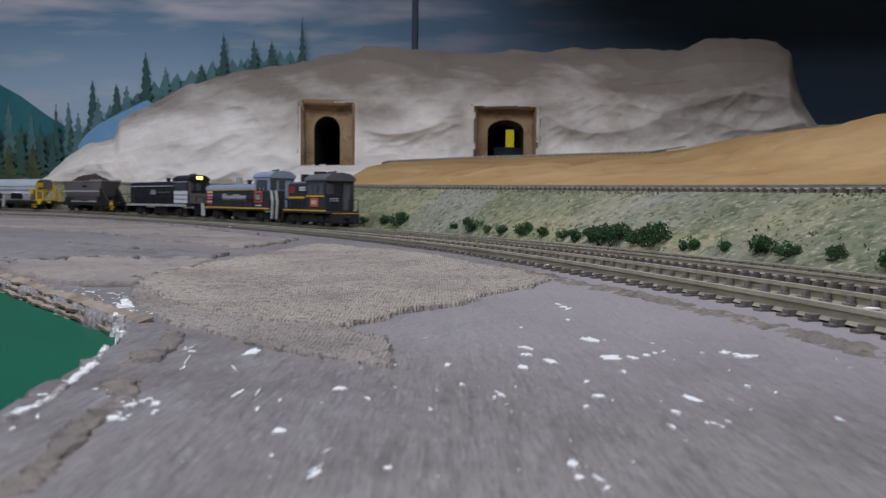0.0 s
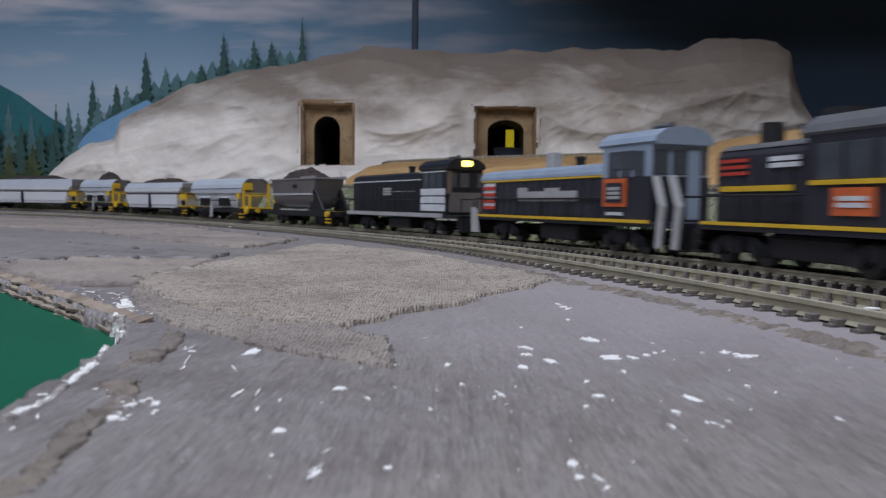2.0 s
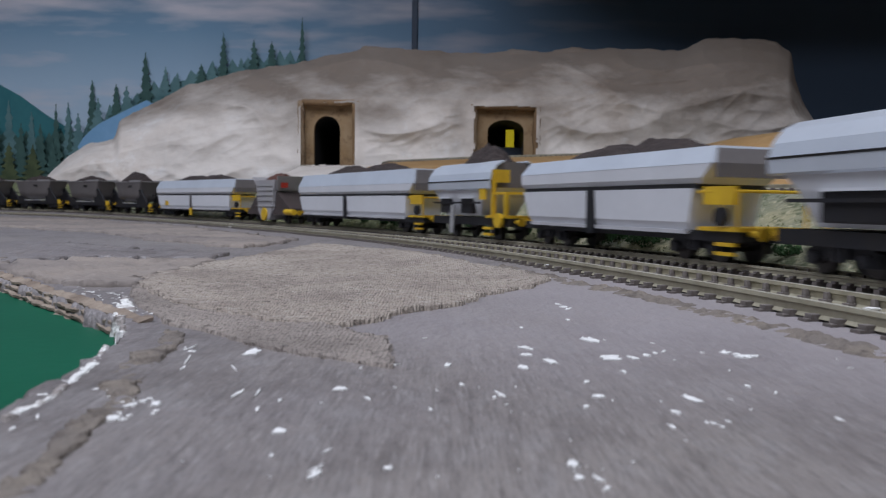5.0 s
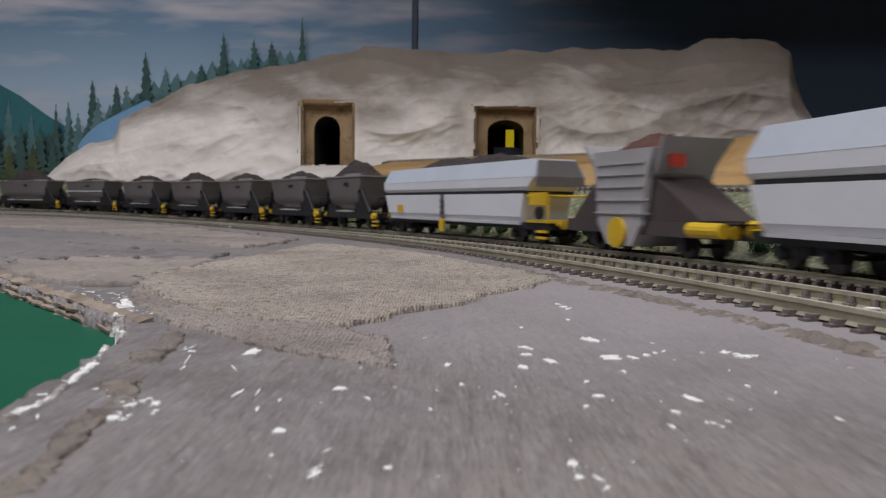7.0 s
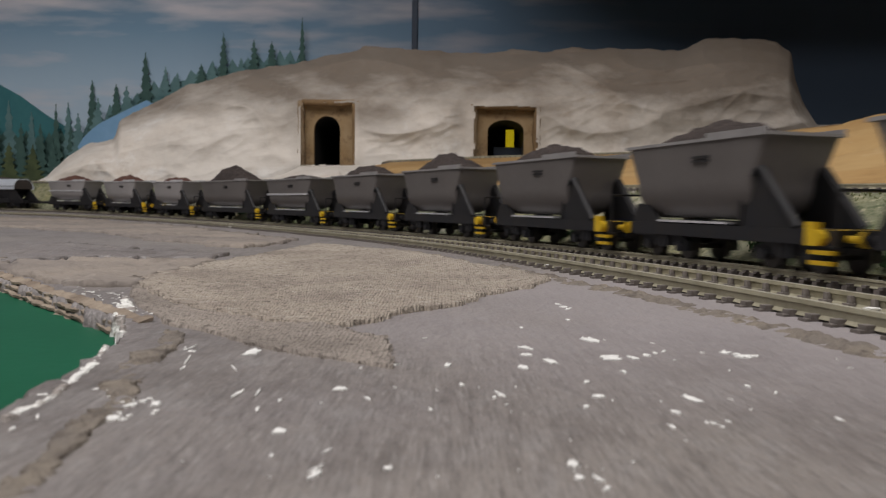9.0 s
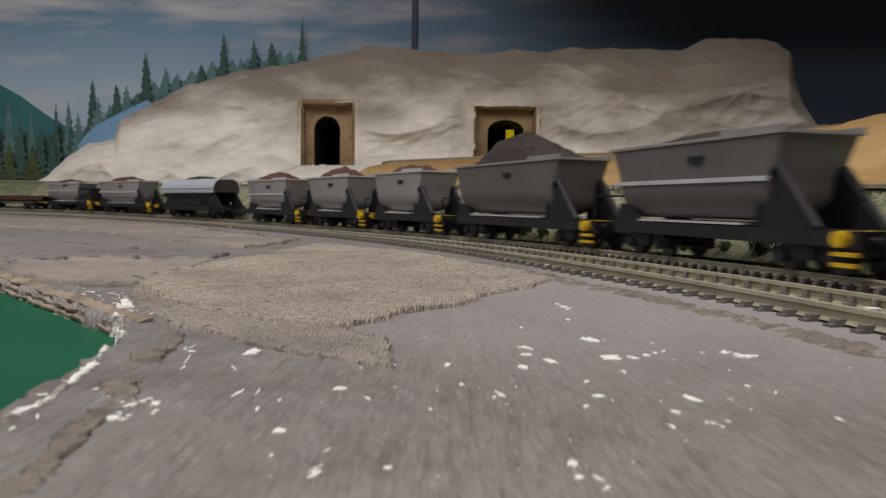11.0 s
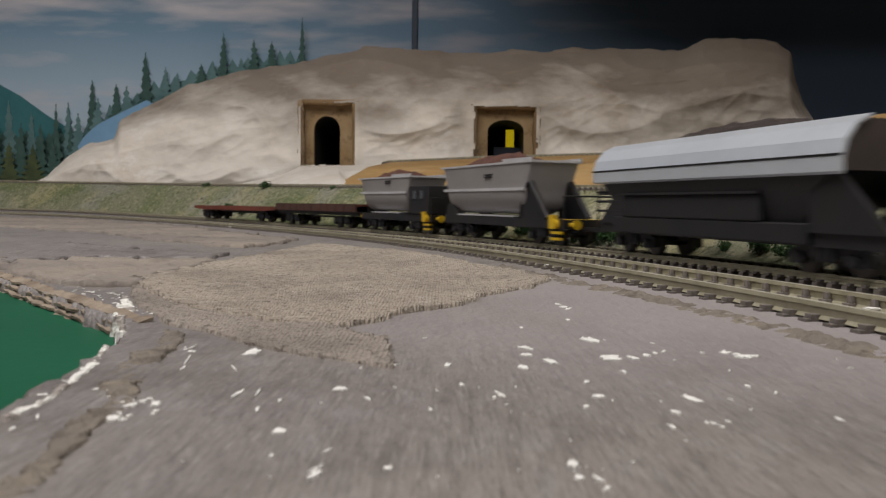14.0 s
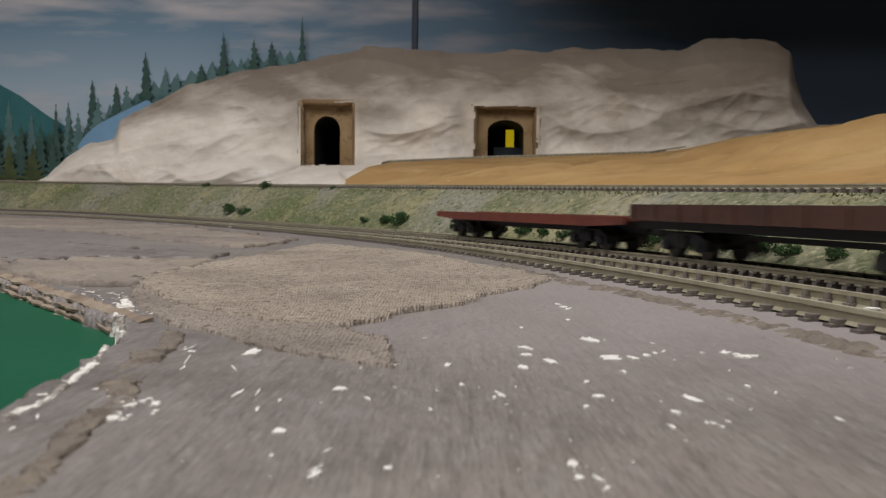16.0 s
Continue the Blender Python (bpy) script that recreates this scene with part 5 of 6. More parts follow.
def saddle_wagon():
    """A wagon with a tall grey ribbed tub between brown sloping saddles."""
    v = tagged(new("side_tipping_wagon"), "grey ribbed tipping tub on a brown saddle frame", "tipper wagon", group="hopper wagons of the train")
    L = 0.128
    h = L / 2
    underframe(v, L - 0.010, 0.0090, 0.0150, BROWNWAGON, True, YELLOW)
    tub = part("tub", loft(B(), [[(-0.016, -0.0165, 0.0035), (0.004, -0.0165, 0.0035), (0.004, 0.0165, 0.0035), (-0.016, 0.0165, 0.0035)],
                                 [(-0.024, -0.0170, 0.013), (0.012, -0.0170, 0.013), (0.012, 0.0170, 0.013), (-0.024, 0.0170, 0.013)],
                                 [(-0.027, -0.0172, 0.034), (0.016, -0.0172, 0.034), (0.016, 0.0172, 0.034), (-0.027, 0.0172, 0.034)],
                                 [(-0.030, -0.0174, 0.047), (0.021, -0.0174, 0.047), (0.021, 0.0174, 0.047), (-0.030, 0.0174, 0.047)]]), TUBGREY, v)
    for z in (0.0405, 0.0355, 0.0300, 0.0240, 0.018):
        part("rib", box(B(), -0.0255, 0.0145, -0.0180, 0.0180, z, z + 0.0008), PIPEGREY, tub)
    for x, lean in ((-0.030, -0.008), (0.018, 0.010)):
        part("flared_wing", loft(B(), [[(x - 0.001, -0.014, 0.036), (x + 0.001, -0.014, 0.036), (x + 0.001, 0.014, 0.036), (x - 0.001, 0.014, 0.036)],
                                       [(x + lean, -0.0178, 0.051), (x + lean + 0.0015, -0.0178, 0.051), (x + lean + 0.0015, 0.0178, 0.051), (x + lean, 0.0178, 0.051)]]), TUBGREY, tub)
    part("red_patch", box(B(), 0.0245, 0.0255, -0.012, -0.004, 0.0385, 0.044), RED, tub)
    part("yellow_disc", rod(B(), (-0.006, -0.0185, 0.0095), (-0.006, -0.0168, 0.0095), 0.0070, 20), YELLOW, tub)
    for sx, a, b in ((1, 0.010, 0.050), (-1, -0.024, -0.054)):
        part("saddle", prof_y(B(), [(a, 0.015), (a, 0.034), (a + 0.008 * sx, 0.034), (b, 0.016), (b, 0.015)], -0.0135, 0.0135), BROWNWAGON, v, "dark brown sloping saddle")
    heap(v, 0.046, 0.030, 0.046, 0.006, REDORE, 5.5)
    bm = rod(B(), (h - 0.016, -0.0172, 0.0125), (h + 0.004, -0.0172, 0.0125), 0.0030, 12)
    part("yellow_cylinder", bm, YELLOW, v)
    bm = rod(B(), (h - 0.012, 0.0090, 0.0135), (h + 0.004, 0.0090, 0.0135), 0.0028, 12)
    part("yellow_cylinder", bm, YELLOW, v)
    axles(v, (-h * 0.55, h * 0.55))
    return v


def flat_wagon(label, L, z0, z1, mat, edge, kind_):
    v = tagged(new("flat_wagon"), label, "flat wagon", group="flat wagons of the train")
    h = L / 2
    n = 14
    for i in range(n):
        a = -h + L * i / n
        part("plank", box(B(), a + 0.0003, a + L / n - 0.0003, -0.0158, 0.0158, z1 - 0.0016, z1), mat, v)
    bm = B()
    for sg in (-1, 1):
        if kind_ == 1:
            box(bm, -h, h, sg * 0.0160 - 0.0010, sg * 0.0160 + 0.0010, z0, z1 + 0.0006)
            for x in np.linspace(-h + 0.004, h - 0.004, 11):
                box(bm, x - 0.0008, x + 0.0008, sg * 0.0172 - 0.0006, sg * 0.0172 + 0.0006, z0, z1)
        else:
            prof_y(bm, [(-h, z1 + 0.0005), (h, z1 + 0.0005), (h, z1 - 0.003), (h - 0.03, z0), (-h + 0.03, z0), (-h, z1 - 0.003)], sg * 0.0155 - 0.0010, sg * 0.0155 + 0.0010)
    part("side_sill", bm, edge, v)
    part("centre_sill", box(B(), -h, h, -0.004, 0.004, z0 - 0.002, z1 - 0.0016), FRAME, v)
    part("coupler", box(B(), -h - 0.009, h + 0.008, -0.0015, 0.0015, 0.0085, 0.0105), FRAME, v)
    if kind_ == 1:
        part("lower_frame", box(B(), -h + 0.002, h - 0.002, -0.0140, 0.0140, z0 - 0.0035, z0), FRAME, v)
    bogies(v, (-h + 0.036, h - 0.036))
    return v


GL = "grey ore hopper wagon heaped with dark ore"
GR = "grey ore hopper wagon with reddish ore and pale rim"
# each vehicle with the run of track that it fills, counted back from the head of the train
TRAIN = [
    (loco_one(), 0.472, 0.598),
    (loco_two(), 0.602, 0.826),
    (loco_three(), 0.834, 1.055),
    (ore_hopper("grey banded ore hopper wagon heaped with dark ore", 0.158, GREYBODY, True, 0.0095, COAL, 1.3, True, 1), 1.078, 1.234),
    (swing_roof_hopper("silver roofed hopper wagon with a yellow end platform", 0.176, WHITEBODY, True, 0, 2.1), 1.276, 1.458),
    (white_hopper("white-grey hopper wagon with a brown ore load", 0.190, 3.2, 0.0455), 1.464, 1.658),
    (swing_roof_hopper("short silver roofed hopper wagon with yellow fittings", 0.122, WHITEBODY, True, 0.010, 4.4), 1.664, 1.788),
    (white_hopper("long white-grey hopper wagon with folded sides", 0.266, 5.1, 0.0500), 1.795, 2.064),
]
TRAIN += [
    (saddle_wagon(), 2.070, 2.204),
    (white_hopper("white-grey hopper wagon with yellow lever and plate", 0.250, 6.3, 0.0490, False), 2.212, 2.466),
    (ore_hopper(GL, 0.122, GREYBODY, False, 0.0115, COAL, 7.7, True, 1, 0.0465), 2.468, 2.592),
    (ore_hopper(GL, 0.134, GREYBODY, False, 0.0075, COAL, 8.1, True, 2), 2.595, 2.730),
    (ore_hopper(GL, 0.138, GREYBODY, False, 0.0080, COAL, 9.6, True, 2), 2.735, 2.874),
    (ore_hopper(GL, 0.140, GREYBODY, False, 0.0095, COAL, 10.2, True, 1), 2.877, 3.018),
    (ore_hopper(GL, 0.140, GREYBODY, False, 0.0080, COAL, 11.8, True, 1), 3.022, 3.164),
    (ore_hopper("grey banded ore hopper wagon with a low ore load", 0.158, GREYBODY, True, 0.0050, COAL, 12.5, True, 1), 3.168, 3.330),
]
TRAIN += [
    (ore_hopper("grey ore hopper wagon with a high ore heap", 0.178, GREYBODY, False, 0.0140, COAL, 13.9, True, 1), 3.334, 3.516),
    (ore_hopper(GR, 0.134, LIGHTGREY, False, 0.0060, REDORE, 14.4, True, 1), 3.522, 3.660),
    (ore_hopper(GR, 0.138, LIGHTGREY, False, 0.0080, REDORE, 15.7, True, 2), 3.665, 3.806),
    (ore_hopper("grey banded ore hopper wagon with reddish ore", 0.150, LIGHTGREY, True, 0.0080, REDORE, 16.6, True, 1), 3.812, 3.968),
    (swing_roof_hopper("silver roofed hopper wagon with a black lower body", 0.186, FRAME, False, 0.0045, 17.2), 4.024, 4.214),
    (ore_hopper("grey banded ore hopper wagon with worn pale rim", 0.166, LIGHTGREY, True, 0.0070, REDORE, 18.1, True, 2), 4.235, 4.406),
    (ore_hopper("short grey ore hopper wagon with yellow buffers", 0.142, LIGHTGREY, True, 0.0060, REDORE, 19.3, False, 2, 0.0435), 4.412, 4.558),
    (flat_wagon("dark oxide brown flat wagon with ribbed sides", 0.188, 0.0150, 0.0215, FLATRED, FLATBROWN, 1), 4.562, 4.752),
    (flat_wagon("low oxide red empty flat wagon", 0.224, 0.0120, 0.0165, FLATRED, FLATRED, 2), 4.757, 4.985),
]
# long rear decks on the two banded hoppers that run ahead of the roofed wagons
for k in (3, 19):
    hopper, c0, c1 = TRAIN[k]
    end = -(c1 - c0) / 2
    part("rear_deck", box(B(), end - 0.024, end + 0.012, -0.0135, 0.0135, 0.0105, 0.0145, 0.0006), FRAME, hopper)
# dark cab openings on the short hopper's forward end
SHORT = TRAIN[22][0]
part("end_cabin", box(B(), 0.030, 0.062, -0.0160, 0.0160, 0.0150, 0.0360, 0.0006), FRAME, SHORT)
for x in (0.037, 0.049):
    part("end_window", box(B(), x, x + 0.006, -0.0166, -0.0158, 0.0265, 0.0325), WINDOW, SHORT)

# ---- bushes along the foot of the embankment ----
def bush_mesh(seed):
    rnd = random.Random(seed)
    bm = B()
    lobes = [(rnd.uniform(-0.6, 0.6), rnd.uniform(-0.35, 0.35), rnd.uniform(0.2, 0.75), rnd.uniform(0.25, 0.5)) for _ in range(8)]
    for _ in range(520):
        lx, ly, lz, lr = rnd.choice(lobes)
        d = Vector((rnd.gauss(0, 1), rnd.gauss(0, 1), rnd.gauss(0, 1))).normalized() * lr * rnd.uniform(0.55, 1.05)
        p = Vector((lx, ly, max(lz + d.z, 0.0))) + Vector((d.x, d.y, 0))
        r = rnd.uniform(0.04, 0.10)
        q = Euler((rnd.uniform(0, 6), rnd.uniform(0, 6), rnd.uniform(0, 6))).to_matrix()
        vs_ = [bm.verts.new(p + q @ Vector(c) * r) for c in ((1, 0, -0.3), (-0.5, 0.8, -0.3), (-0.5, -0.8, -0.3), (0, 0, 0.9))]
        for f in ((0, 1, 2), (0, 1, 3), (1, 2, 3), (2, 0, 3)):
            bm.faces.new([vs_[i] for i in f])
    return mesh_of(bm, "bush", LEAF)


BUSHES = [bush_mesh(i) for i in range(4)]
random.seed(21)
for i, (s, o, r) in enumerate([(-0.155, 0.034, 0.011), (-0.115, 0.034, 0.007), (-0.06, 0.033, 0.008), (-0.035, 0.034, 0.007), (0.005, 0.034, 0.010), (0.03, 0.034, 0.006), (0.055, 0.033, 0.009), (0.085, 0.034, 0.015), (0.12, 0.034, 0.014), (0.145, 0.034, 0.012), (0.175, 0.033, 0.008),
                               (0.225, 0.033, 0.011), (0.255, 0.033, 0.008), (0.30, 0.034, 0.012), (0.33, 0.034, 0.007), (0.43, 0.034, 0.016), (0.455, 0.034, 0.012), (0.50, 0.034, 0.007), (0.80, 0.036, 0.014), (0.84, 0.036, 0.016), (0.83, 0.082, 0.013), (0.99, 0.084, 0.009), (0.66, 0.083, 0.006), (0.100, 0.033, 0.011), (0.132, 0.033, 0.012), (0.16, 0.033, 0.009), (-0.01, 0.033, 0.008), (-0.085, 0.033, 0.008), (0.20, 0.033, 0.008), (0.275, 0.033, 0.007), (-0.135, 0.033, 0.009)]):
    x, y, th = plan(s, o)
    z = bank_pt(s, min(max((o - BANK_IN) / (BANK_OUT - BANK_IN), 0), 1))[2]
    r *= 0.85
    b = new("bush", BUSHES[i % 4])
    b.matrix_basis = Matrix.Translation((x, y, z - r * 0.15)) @ Euler((0, 0, random.uniform(0, 6))).to_matrix().to_4x4() @ Matrix.Scale(r, 4)
    tagged(b, "small dark green foam bush at the foot of the bank", "bush", group="bushes on the embankment")


# ---- foreground: burlap, plaster sheets, torn card, flecks ----
_near = (PS > -0.8) & (PS < 2.2)


def ground_at(x, y):
    d = (PX[_near] - x) ** 2 + (PY[_near] - y) ** 2
    i = int(np.argmin(d))
    s, th = PS[_near][i], PTH[_near][i]
    off = (x - PX[_near][i]) * math.cos(th) + (y - PY[_near][i]) * math.sin(th)
    return ground_z(s, off)


def on_ground(u, v):
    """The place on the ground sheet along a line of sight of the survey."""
    drop = 0.019
    for _ in range(6):
        y = drop * 1400 / (v - 362.6 - 0.0128 * (u - 784))
        x = (u - 784) / 1400 * y
        drop = EYE - ground_at(x, y)
    return x, y


def inside(poly, x, y):
    c = False
    j = len(poly) - 1
    for i in range(len(poly)):
        (xi, yi), (xj, yj) = poly[i], poly[j]
        if (yi > y) != (yj > y) and x < (xj - xi) * (y - yi) / (yj - yi) + xi:
            c = not c
        j = i
    return c


def thin_sheet(name, sights, lift, step, mat, ragged, seed, lump=0.0004):
    """A thin torn sheet on the ground: an uneven skin with a turned-down edge."""
    poly = [on_ground(u, v) for u, v in sights]
    x0, x1 = min(p[0] for p in poly), max(p[0] for p in poly)
    y0, y1 = min(p[1] for p in poly), max(p[1] for p in poly)
    nx, ny = int((x1 - x0) / step) + 3, int((y1 - y0) / step) + 3
    bm = B()
    vs_ = {}

    def vert(i, j):
        if (i, j) not in vs_:
            x, y = x0 + (i - 1) * step, y0 + (j - 1) * step
            xx = x + 0.35 * step * fbm(x * 400, y * 400, seed)
            yy = y + 0.35 * step * fbm(x * 400, y * 400, seed + 3)
            vs_[(i, j)] = bm.verts.new((xx, yy, ground_at(x, y) + lift + lump * fbm(x * 130, y * 130, seed) + lump * 0.6 * fbm(x * 600, y * 600, seed)))
        return vs_[(i, j)]

    for i in range(nx):
        for j in range(ny):
            x, y = x0 + (i - 0.5) * step, y0 + (j - 0.5) * step
            if inside(poly, x + ragged * fbm(x * 90, y * 90, seed), y + ragged * fbm(x * 90, y * 90, seed + 5)):
                bm.faces.new((vert(i, j), vert(i + 1, j), vert(i + 1, j + 1), vert(i, j + 1)))
    bm.normal_update()
    edges = [e for e in bm.edges if len(e.link_faces) == 1]
    r = bmesh.ops.extrude_edge_only(bm, edges=edges)
    for q in r["geom"]:
        if isinstance(q, bmesh.types.BMVert):
            q.co.z -= lift + 0.0012
    bmesh.ops.recalc_face_normals(bm, faces=bm.faces)
    return part(name, bm, mat, None, "", True)


ob = thin_sheet("burlap_sheet", [(225, 500), (380, 540), (480, 570), (600, 585), (680, 598), (709, 628), (682, 656), (600, 640), (520, 630), (440, 610), (345, 585), (290, 575), (245, 545)], 0.0005, 0.0007, BURLAP_GREY, 0.0012, 2.0)
tagged(ob, "frayed tongue of tan painted burlap on the ground", "burlap", group="burlap sheets")
ob = thin_sheet("burlap_sheet", [(235, 502), (290, 484), (440, 457), (560, 433), (640, 441), (735, 449), (850, 472), (985, 497), (930, 512), (860, 524), (800, 545), (700, 562), (660, 575), (600, 583), (480, 574), (380, 556), (300, 540)], 0.0009, 0.0009, BURLAP, 0.0016, 5.0)
tagged(ob, "wide frayed sheet of tan painted burlap beside the track", "burlap", group="burlap sheets")
ob = thin_sheet("plaster_sheet", [(-60, 398), (90, 408), (180, 412), (255, 425), (420, 440), (520, 428), (440, 416), (330, 403), (150, 388), (-60, 382)], 0.0011, 0.003, SHEET, 0.006, 7.0, 0.0012)
tagged(ob, "tan plaster sheet with a cracked edge", "plaster sheet", group="plaster sheets")
ob = thin_sheet("plaster_sheet", [(-60, 474), (60, 468), (200, 462), (385, 463), (330, 480), (250, 494), (225, 510), (130, 508), (60, 498), (-60, 496)], 0.0010, 0.0014, SHEET, 0.004, 9.0, 0.0010)
tagged(ob, "cracked plaster sheet beside the pond", "plaster sheet", group="plaster sheets")
ob = thin_sheet("plaster_sheet", [(-60, 440), (120, 434), (260, 446), (395, 452), (380, 461), (200, 460), (60, 466), (-60, 470)], 0.0012, 0.003, GROUND, 0.005, 11.0, 0.0008)
tagged(ob, "grey plaster sheet with a raised torn edge", "plaster sheet", group="plaster sheets")
ob = thin_sheet("earth_strip", [(300, 588), (318, 602), (262, 660), (255, 690), (205, 735), (150, 800), (85, 860), (60, 900), (0, 900), (60, 835), (120, 770), (175, 715), (205, 660), (240, 625)], 0.00024, 0.0005, STAIN, 0.0018, 13.0, 0.0006)
tagged(ob, "strip of brown earth scatter along the pond bank", "earth", kind="structure")

ob = thin_sheet("plaster_lip", [(220, 525), (236, 548), (212, 590), (164, 650), (98, 702), (-10, 760), (-10, 750), (90, 698), (158, 644), (194, 604), (202, 578), (206, 548)], 0.0002, 0.0004, layered("chipped_white_plaster", [(0.30, 0.27, 0.25), (0.80, 0.80, 0.77), (0.17, 0.15, 0.14)], [(190, 0.44, 0.54, 1.0), (420, 0.58, 0.68, 0.8)], 0.85, (1, 1, 1), 1.0, 0.0008, 700), 0.0012, 17.0, 0.0004)
tagged(ob, "chipped white plaster lip along the pond shore", "plaster lip", kind="structure")

# torn card layers along the far shore of the pond
random.seed(5)
for k in range(4):
    pts_a, pts_b = [], []
    for i in range(140):
        t = i / 139
        x = -0.118 + 0.070 * t
        y = 0.1258 - (x + 0.050) * 1.153 + 0.0006 - 0.0012 * k + 0.0014 * fbm(x * 90, k * 3.0, 1.0) + 0.0007 * fbm(x * 420, k * 5.0, 3.0)
        z = EYE - 0.0193 - 0.0011 * k + 0.00045 * fbm(x * 260, k * 7.0, 2.0)
        w = 0.0022 + 0.0011 * fbm(x * 300, k, 6.0)
        pts_a.append((x, y, z))
        pts_b.append((x + w * 0.7, y + w * 0.7, z + 0.0007))
    rings = [[p, q, (q[0], q[1], q[2] - 0.0005), (p[0], p[1], p[2] - 0.0005)] for p, q in zip(pts_a, pts_b)]
    ob = part("torn_card_strip", loft(B(), rings), EARTH)
    tagged(ob, "torn brown corrugated card layer on the pond shore", "card strip", group="torn card layers of the shore")


def crumb(seed, r):
    bm = B()
    bmesh.ops.create_icosphere(bm, subdivisions=2, radius=r)
    for q in bm.verts:
        q.co *= 1 + 0.45 * fbm(q.co.x / r * 0.9 + seed, q.co.y / r * 0.9, q.co.z / r * 0.9)
        q.co.z *= 0.55
    return bm


CRUMBS = [mesh_of(crumb(i * 3.1, 0.001), "plaster_crumb", WHITE) for i in range(5)]


def put_crumb(x, y, r, name="plaster_crumb", sx=1.0, sy=1.0, rot=None):
    ob = new(name, random.choice(CRUMBS))
    sc = r / 0.001
    ob.matrix_basis = Matrix.Translation((x, y, ground_at(x, y) + r * 0.12)) @ Euler((0, 0, random.uniform(0, 6) if rot is None else rot)).to_matrix().to_4x4() @ Matrix.Diagonal((sc * sx, sc * sy, sc * 0.6, 1))
    return ob


for u, v, n in ((208, 528, 9), (222, 552, 9), (205, 575, 10), (195, 592, 8), (172, 622, 8), (150, 642, 5), (110, 672, 4), (60, 702, 4), (20, 725, 3), (135, 515, 8), (165, 520, 8), (190, 690, 5), (232, 720, 6), (270, 716, 5), (205, 742, 7), (262, 552, 4), (330, 620, 4)):
    for _ in range(n):
        x, y = on_ground(u + random.gauss(0, 12), v + random.gauss(0, 7))
        if pond(x, y) > -0.0012:
            continue
        tagged(put_crumb(x, y, random.uniform(0.00012, 0.00036), "plaster_crumb", random.uniform(0.8, 2.4), random.uniform(0.6, 1.0)), "small white plaster crumb on the ground", "plaster crumb", group="plaster crumbs on the shore")


def fleck(u, v, du, dv, turn=0.0):
    """A flat chip of white paint, with a ragged outline."""
    x, y = on_ground(u, v)
    xa, _ = on_ground(u + du / 2, v)
    _, ya = on_ground(u, v - dv / 2)
    a, c = abs(xa - x) * 0.68, abs(ya - y) * 0.62
    bm = B()
    n = 14
    seed = u * 0.37 + v
    outline = []
    for i in range(n):
        t = i / n * 2 * math.pi
        q = 1 + 0.75 * fbm(math.cos(t) * 2.2 + seed, math.sin(t) * 2.2, seed)
        p = Vector((a * math.cos(t) * q, c * math.sin(t) * q, 0))
        p.rotate(Euler((0, 0, turn)))
        outline.append((x + p.x, y + p.y))
    va = [bm.verts.new((px, py, ground_at(px, py) + 0.00014)) for px, py in outline]
    vb = [bm.verts.new((px, py, ground_at(px, py) - 0.0006)) for px, py in outline]
    bm.faces.new(va)
    for i in range(n):
        bm.faces.new((va[i], vb[i], vb[(i + 1) % n], va[(i + 1) % n]))
    bmesh.ops.recalc_face_normals(bm, faces=bm.faces)
    tagged(part("paint_fleck", bm, WHITE), "flat white paint chip stuck to the ground", "paint chip", group="white paint chips")


BIG = [(447, 627, 34, 16), (493, 770, 36, 12), (605, 693, 36, 10), (890, 703, 14, 18), (935, 631, 30, 7), (930, 654, 26, 10), (978, 642, 24, 14), (1048, 604, 32, 12), (1085, 637, 56, 15), (1128, 637, 20, 8), (1236, 712, 28, 18),
       (1205, 735, 16, 12), (1065, 706, 34, 7), (1290, 627, 30, 10), (1325, 634, 50, 8), (1022, 830, 30, 20), (1035, 856, 22, 14), (560, 848, 20, 26), (422, 700, 10, 24), (1340, 635, 30, 8)]
MID = [(795, 650, 14, 8), (765, 730, 9, 7), (690, 838, 18, 12), (652, 710, 10, 8), (930, 618, 28, 5), (1000, 545, 18, 6), (1008, 568, 10, 5), (925, 582, 8, 5), (1110, 662, 12, 7), (1045, 680, 12, 8), (1045, 725, 12, 8), (1332, 688, 9, 6), (1383, 700, 8, 6),
       (1498, 748, 12, 10), (1200, 762, 12, 12), (1275, 756, 14, 8), (1180, 625, 8, 5), (820, 685, 12, 7), (455, 730, 8, 14), (480, 815, 10, 10), (495, 714, 8, 8), (675, 607, 8, 6)]
STREAKS = [(330, 640, 4, 26), (338, 618, 4, 14), (303, 622, 14, 4), (322, 655, 6, 12), (413, 655, 4, 14), (455, 700, 5, 20), (562, 838, 8, 30), (580, 806, 5, 14), (640, 655, 8, 4), (1070, 858, 10, 18), (1085, 875, 10, 14),
           (940, 620, 20, 4), (1150, 632, 22, 5), (1165, 628, 12, 4), (1008, 548, 10, 5), (1262, 755, 8, 8), (1290, 762, 10, 6), (1300, 752, 6, 6), (990, 540, 8, 5), (880, 708, 8, 8), (1310, 630, 20, 5), (500, 610, 10, 4), (190, 705, 14, 14),
           (228, 722, 16, 14), (250, 715, 12, 6), (272, 722, 16, 8), (268, 738, 10, 6), (198, 748, 22, 12), (225, 742, 10, 8), (190, 692, 10, 12), (60, 745, 8, 14), (14, 766, 10, 10)]
for r in BIG + MID + STREAKS:
    fleck(*r, random.uniform(-0.5, 0.5))
for _ in range(34):
    u, v = random.uniform(300, 1550), random.uniform(600, 880)
    if random.random() < 0.4:
        u = random.uniform(850, 1350)
    fleck(u, v, random.uniform(2, 6), random.uniform(2, 4), random.uniform(-1, 1))
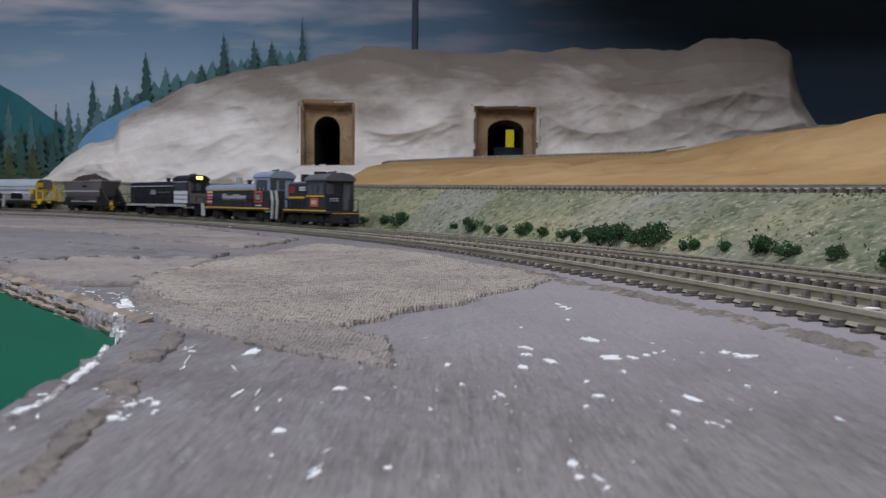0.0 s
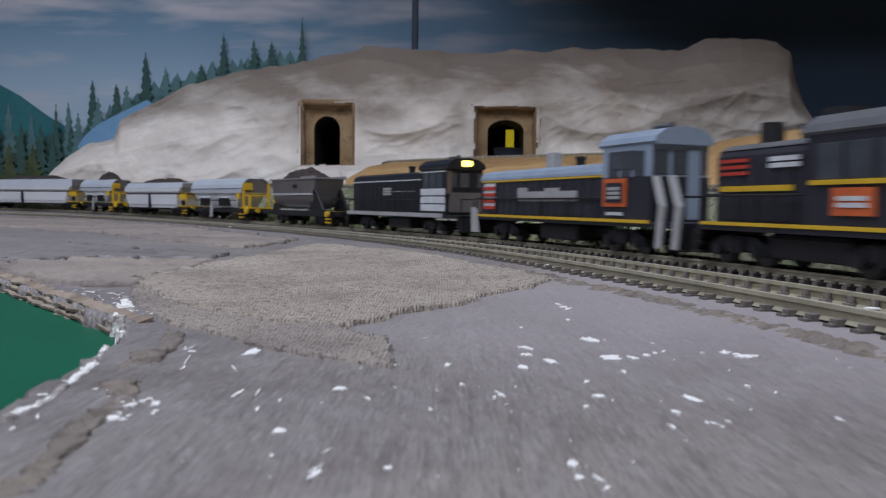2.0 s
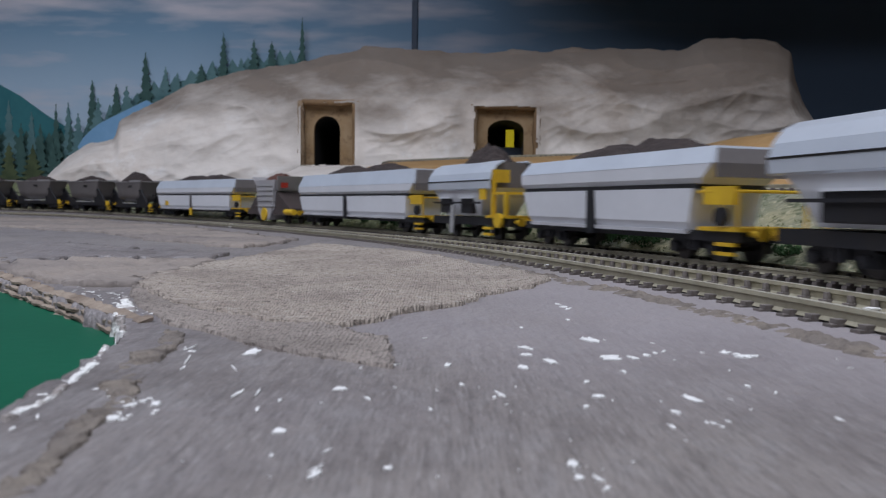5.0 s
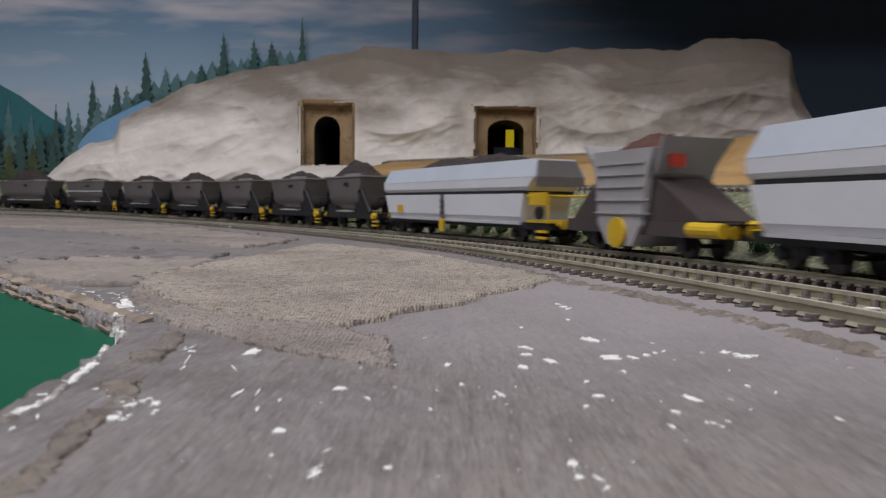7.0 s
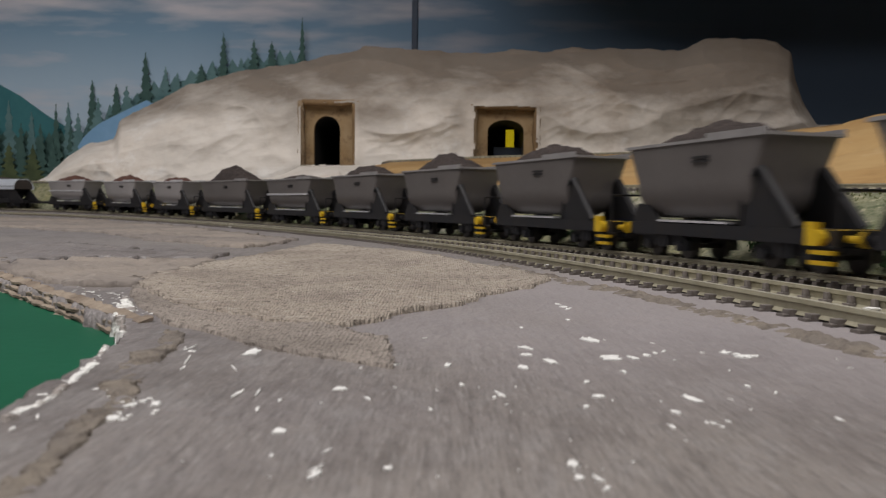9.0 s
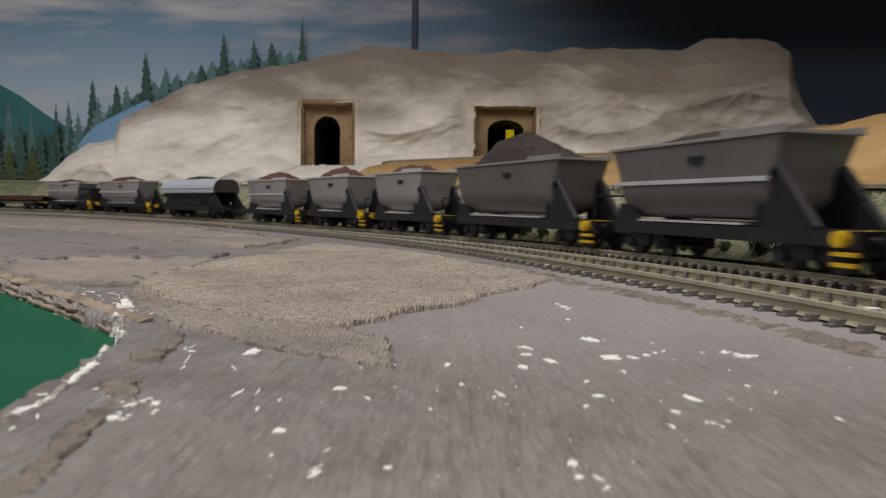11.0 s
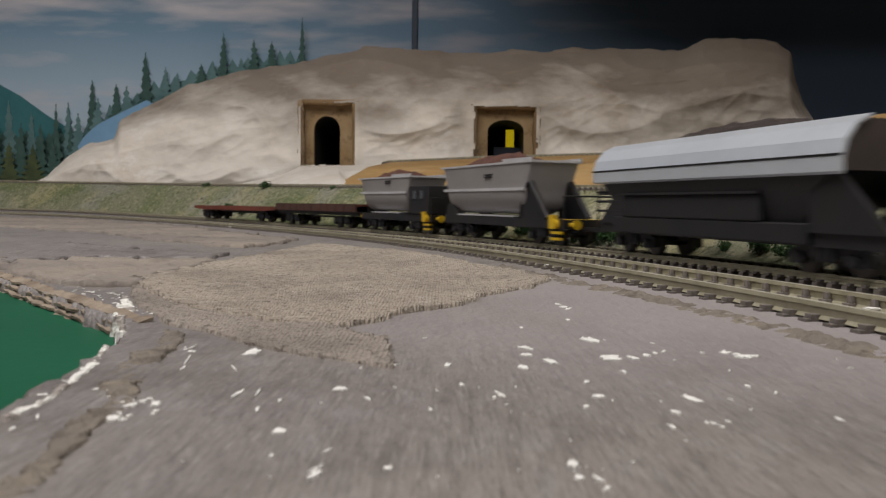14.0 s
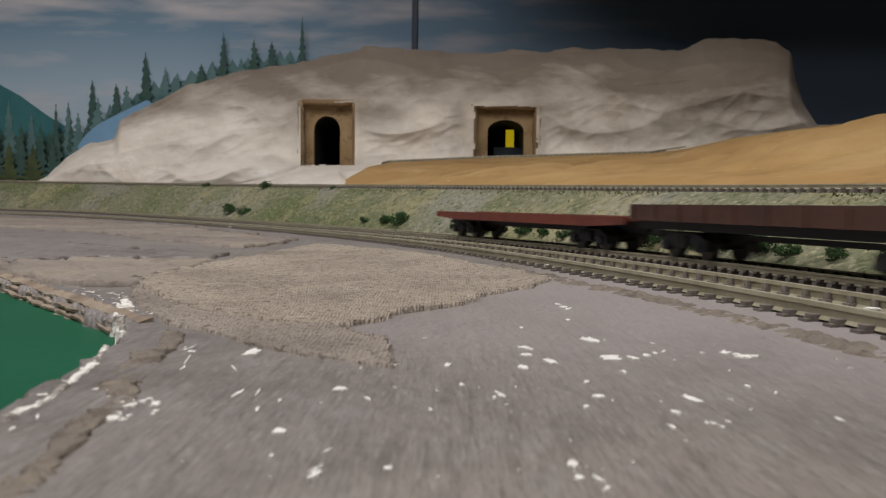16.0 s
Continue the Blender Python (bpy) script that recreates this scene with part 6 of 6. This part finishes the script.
for _ in range(26):
    s = random.uniform(-0.25, 0.9)
    x, y, th = plan(s, front_off(s) + random.uniform(-0.012, 0.012))
    ob = put_crumb(x, y, random.uniform(0.0005, 0.0012), "plaster_crumb", 1.6, 0.8)
    ob.location.z = front_z(s) - 0.0020
    tagged(ob, "small white plaster crumb between the rails", "plaster crumb", group="plaster crumbs on the track")

# loose earth beside the front track
def loose_pt(s, v):
    off = front_off(s) - 0.0145 - 0.008 * v
    x, y, th = plan(s, off)
    w = math.sin(math.pi * v)
    return (x, y, ground_z(s, off) - 0.0004 + w * (0.0006 + 0.0008 * fbm(x * 160, y * 160, 1.0) + 0.0008 * fbm(x * 480, y * 480, 1.0)))


ob = grid("earth_ridge", loose_pt, np.arange(-0.34, -0.07, 0.0005), np.linspace(0, 1, 15), STAIN)
tagged(ob, "ridge of loose brown earth beside the sleepers", "earth", kind="structure")

# grass tufts at the foot and over the face of the embankment
rnd = random.Random(4)
bm = B()
for _ in range(5200):
    s, v = rnd.uniform(-0.3, 1.5), abs(rnd.gauss(0, 0.30))
    if rnd.random() < 0.45:
        v = 1 - abs(rnd.gauss(0, 0.06))
    if v > 1 or fbm(s * 9, v * 4, 2.0) < -0.05:
        continue
    x, y, z = bank_pt(s, v)
    r = rnd.uniform(0.0006, 0.0015)
    for k in range(3):
        t = rnd.uniform(0, 6.28)
        vs_ = [bm.verts.new((x + r * 0.4 * math.cos(t), y + r * 0.4 * math.sin(t), z - 0.0003)), bm.verts.new((x - r * 0.4 * math.cos(t), y - r * 0.4 * math.sin(t), z - 0.0003)), bm.verts.new((x + rnd.uniform(-r, r), y + rnd.uniform(-r, r), z + r * rnd.uniform(0.6, 1.4)))]
        bm.faces.new(vs_)
GRASS = surface("olive_grass_fibre", (0.20, 0.21, 0.10), (0.09, 0.115, 0.045), 0.95, 0, 40, 600, 0)
ob = part("grass_tufts", bm, GRASS)
tagged(ob, "short olive green grass fibres on the embankment", "grass", kind="stuff")


# ---- the train runs ----
SPEED_T, SPEED_V = [0, 2, 7.7, 13.6, 16], [0.304, 0.3032, 0.2934, 0.2896, 0.285]
RUN_T = np.linspace(0, 16, 1601)
RUN_V = np.interp(RUN_T, SPEED_T, SPEED_V)
RUN = np.concatenate([[0], np.cumsum((RUN_V[1:] + RUN_V[:-1]) / 2 * 0.01)])


def motions():
    for v, c0, c1 in TRAIN:
        rows = []
        for i in range(65):
            t = i * 0.25
            s = (c0 + c1) / 2 - float(np.interp(t, RUN_T, RUN))
            # the vehicle's ends ride on the curve
            xa, ya, _ = plan(s - (c1 - c0) * 0.32)
            xb, yb, _ = plan(s + (c1 - c0) * 0.32)
            rows.append((t, pose((xa + xb) / 2, (ya + yb) / 2, rail_z(s), 0, 0, math.degrees(math.atan2(ya - yb, xa - xb)))))
        walk(v, rows)


motions()
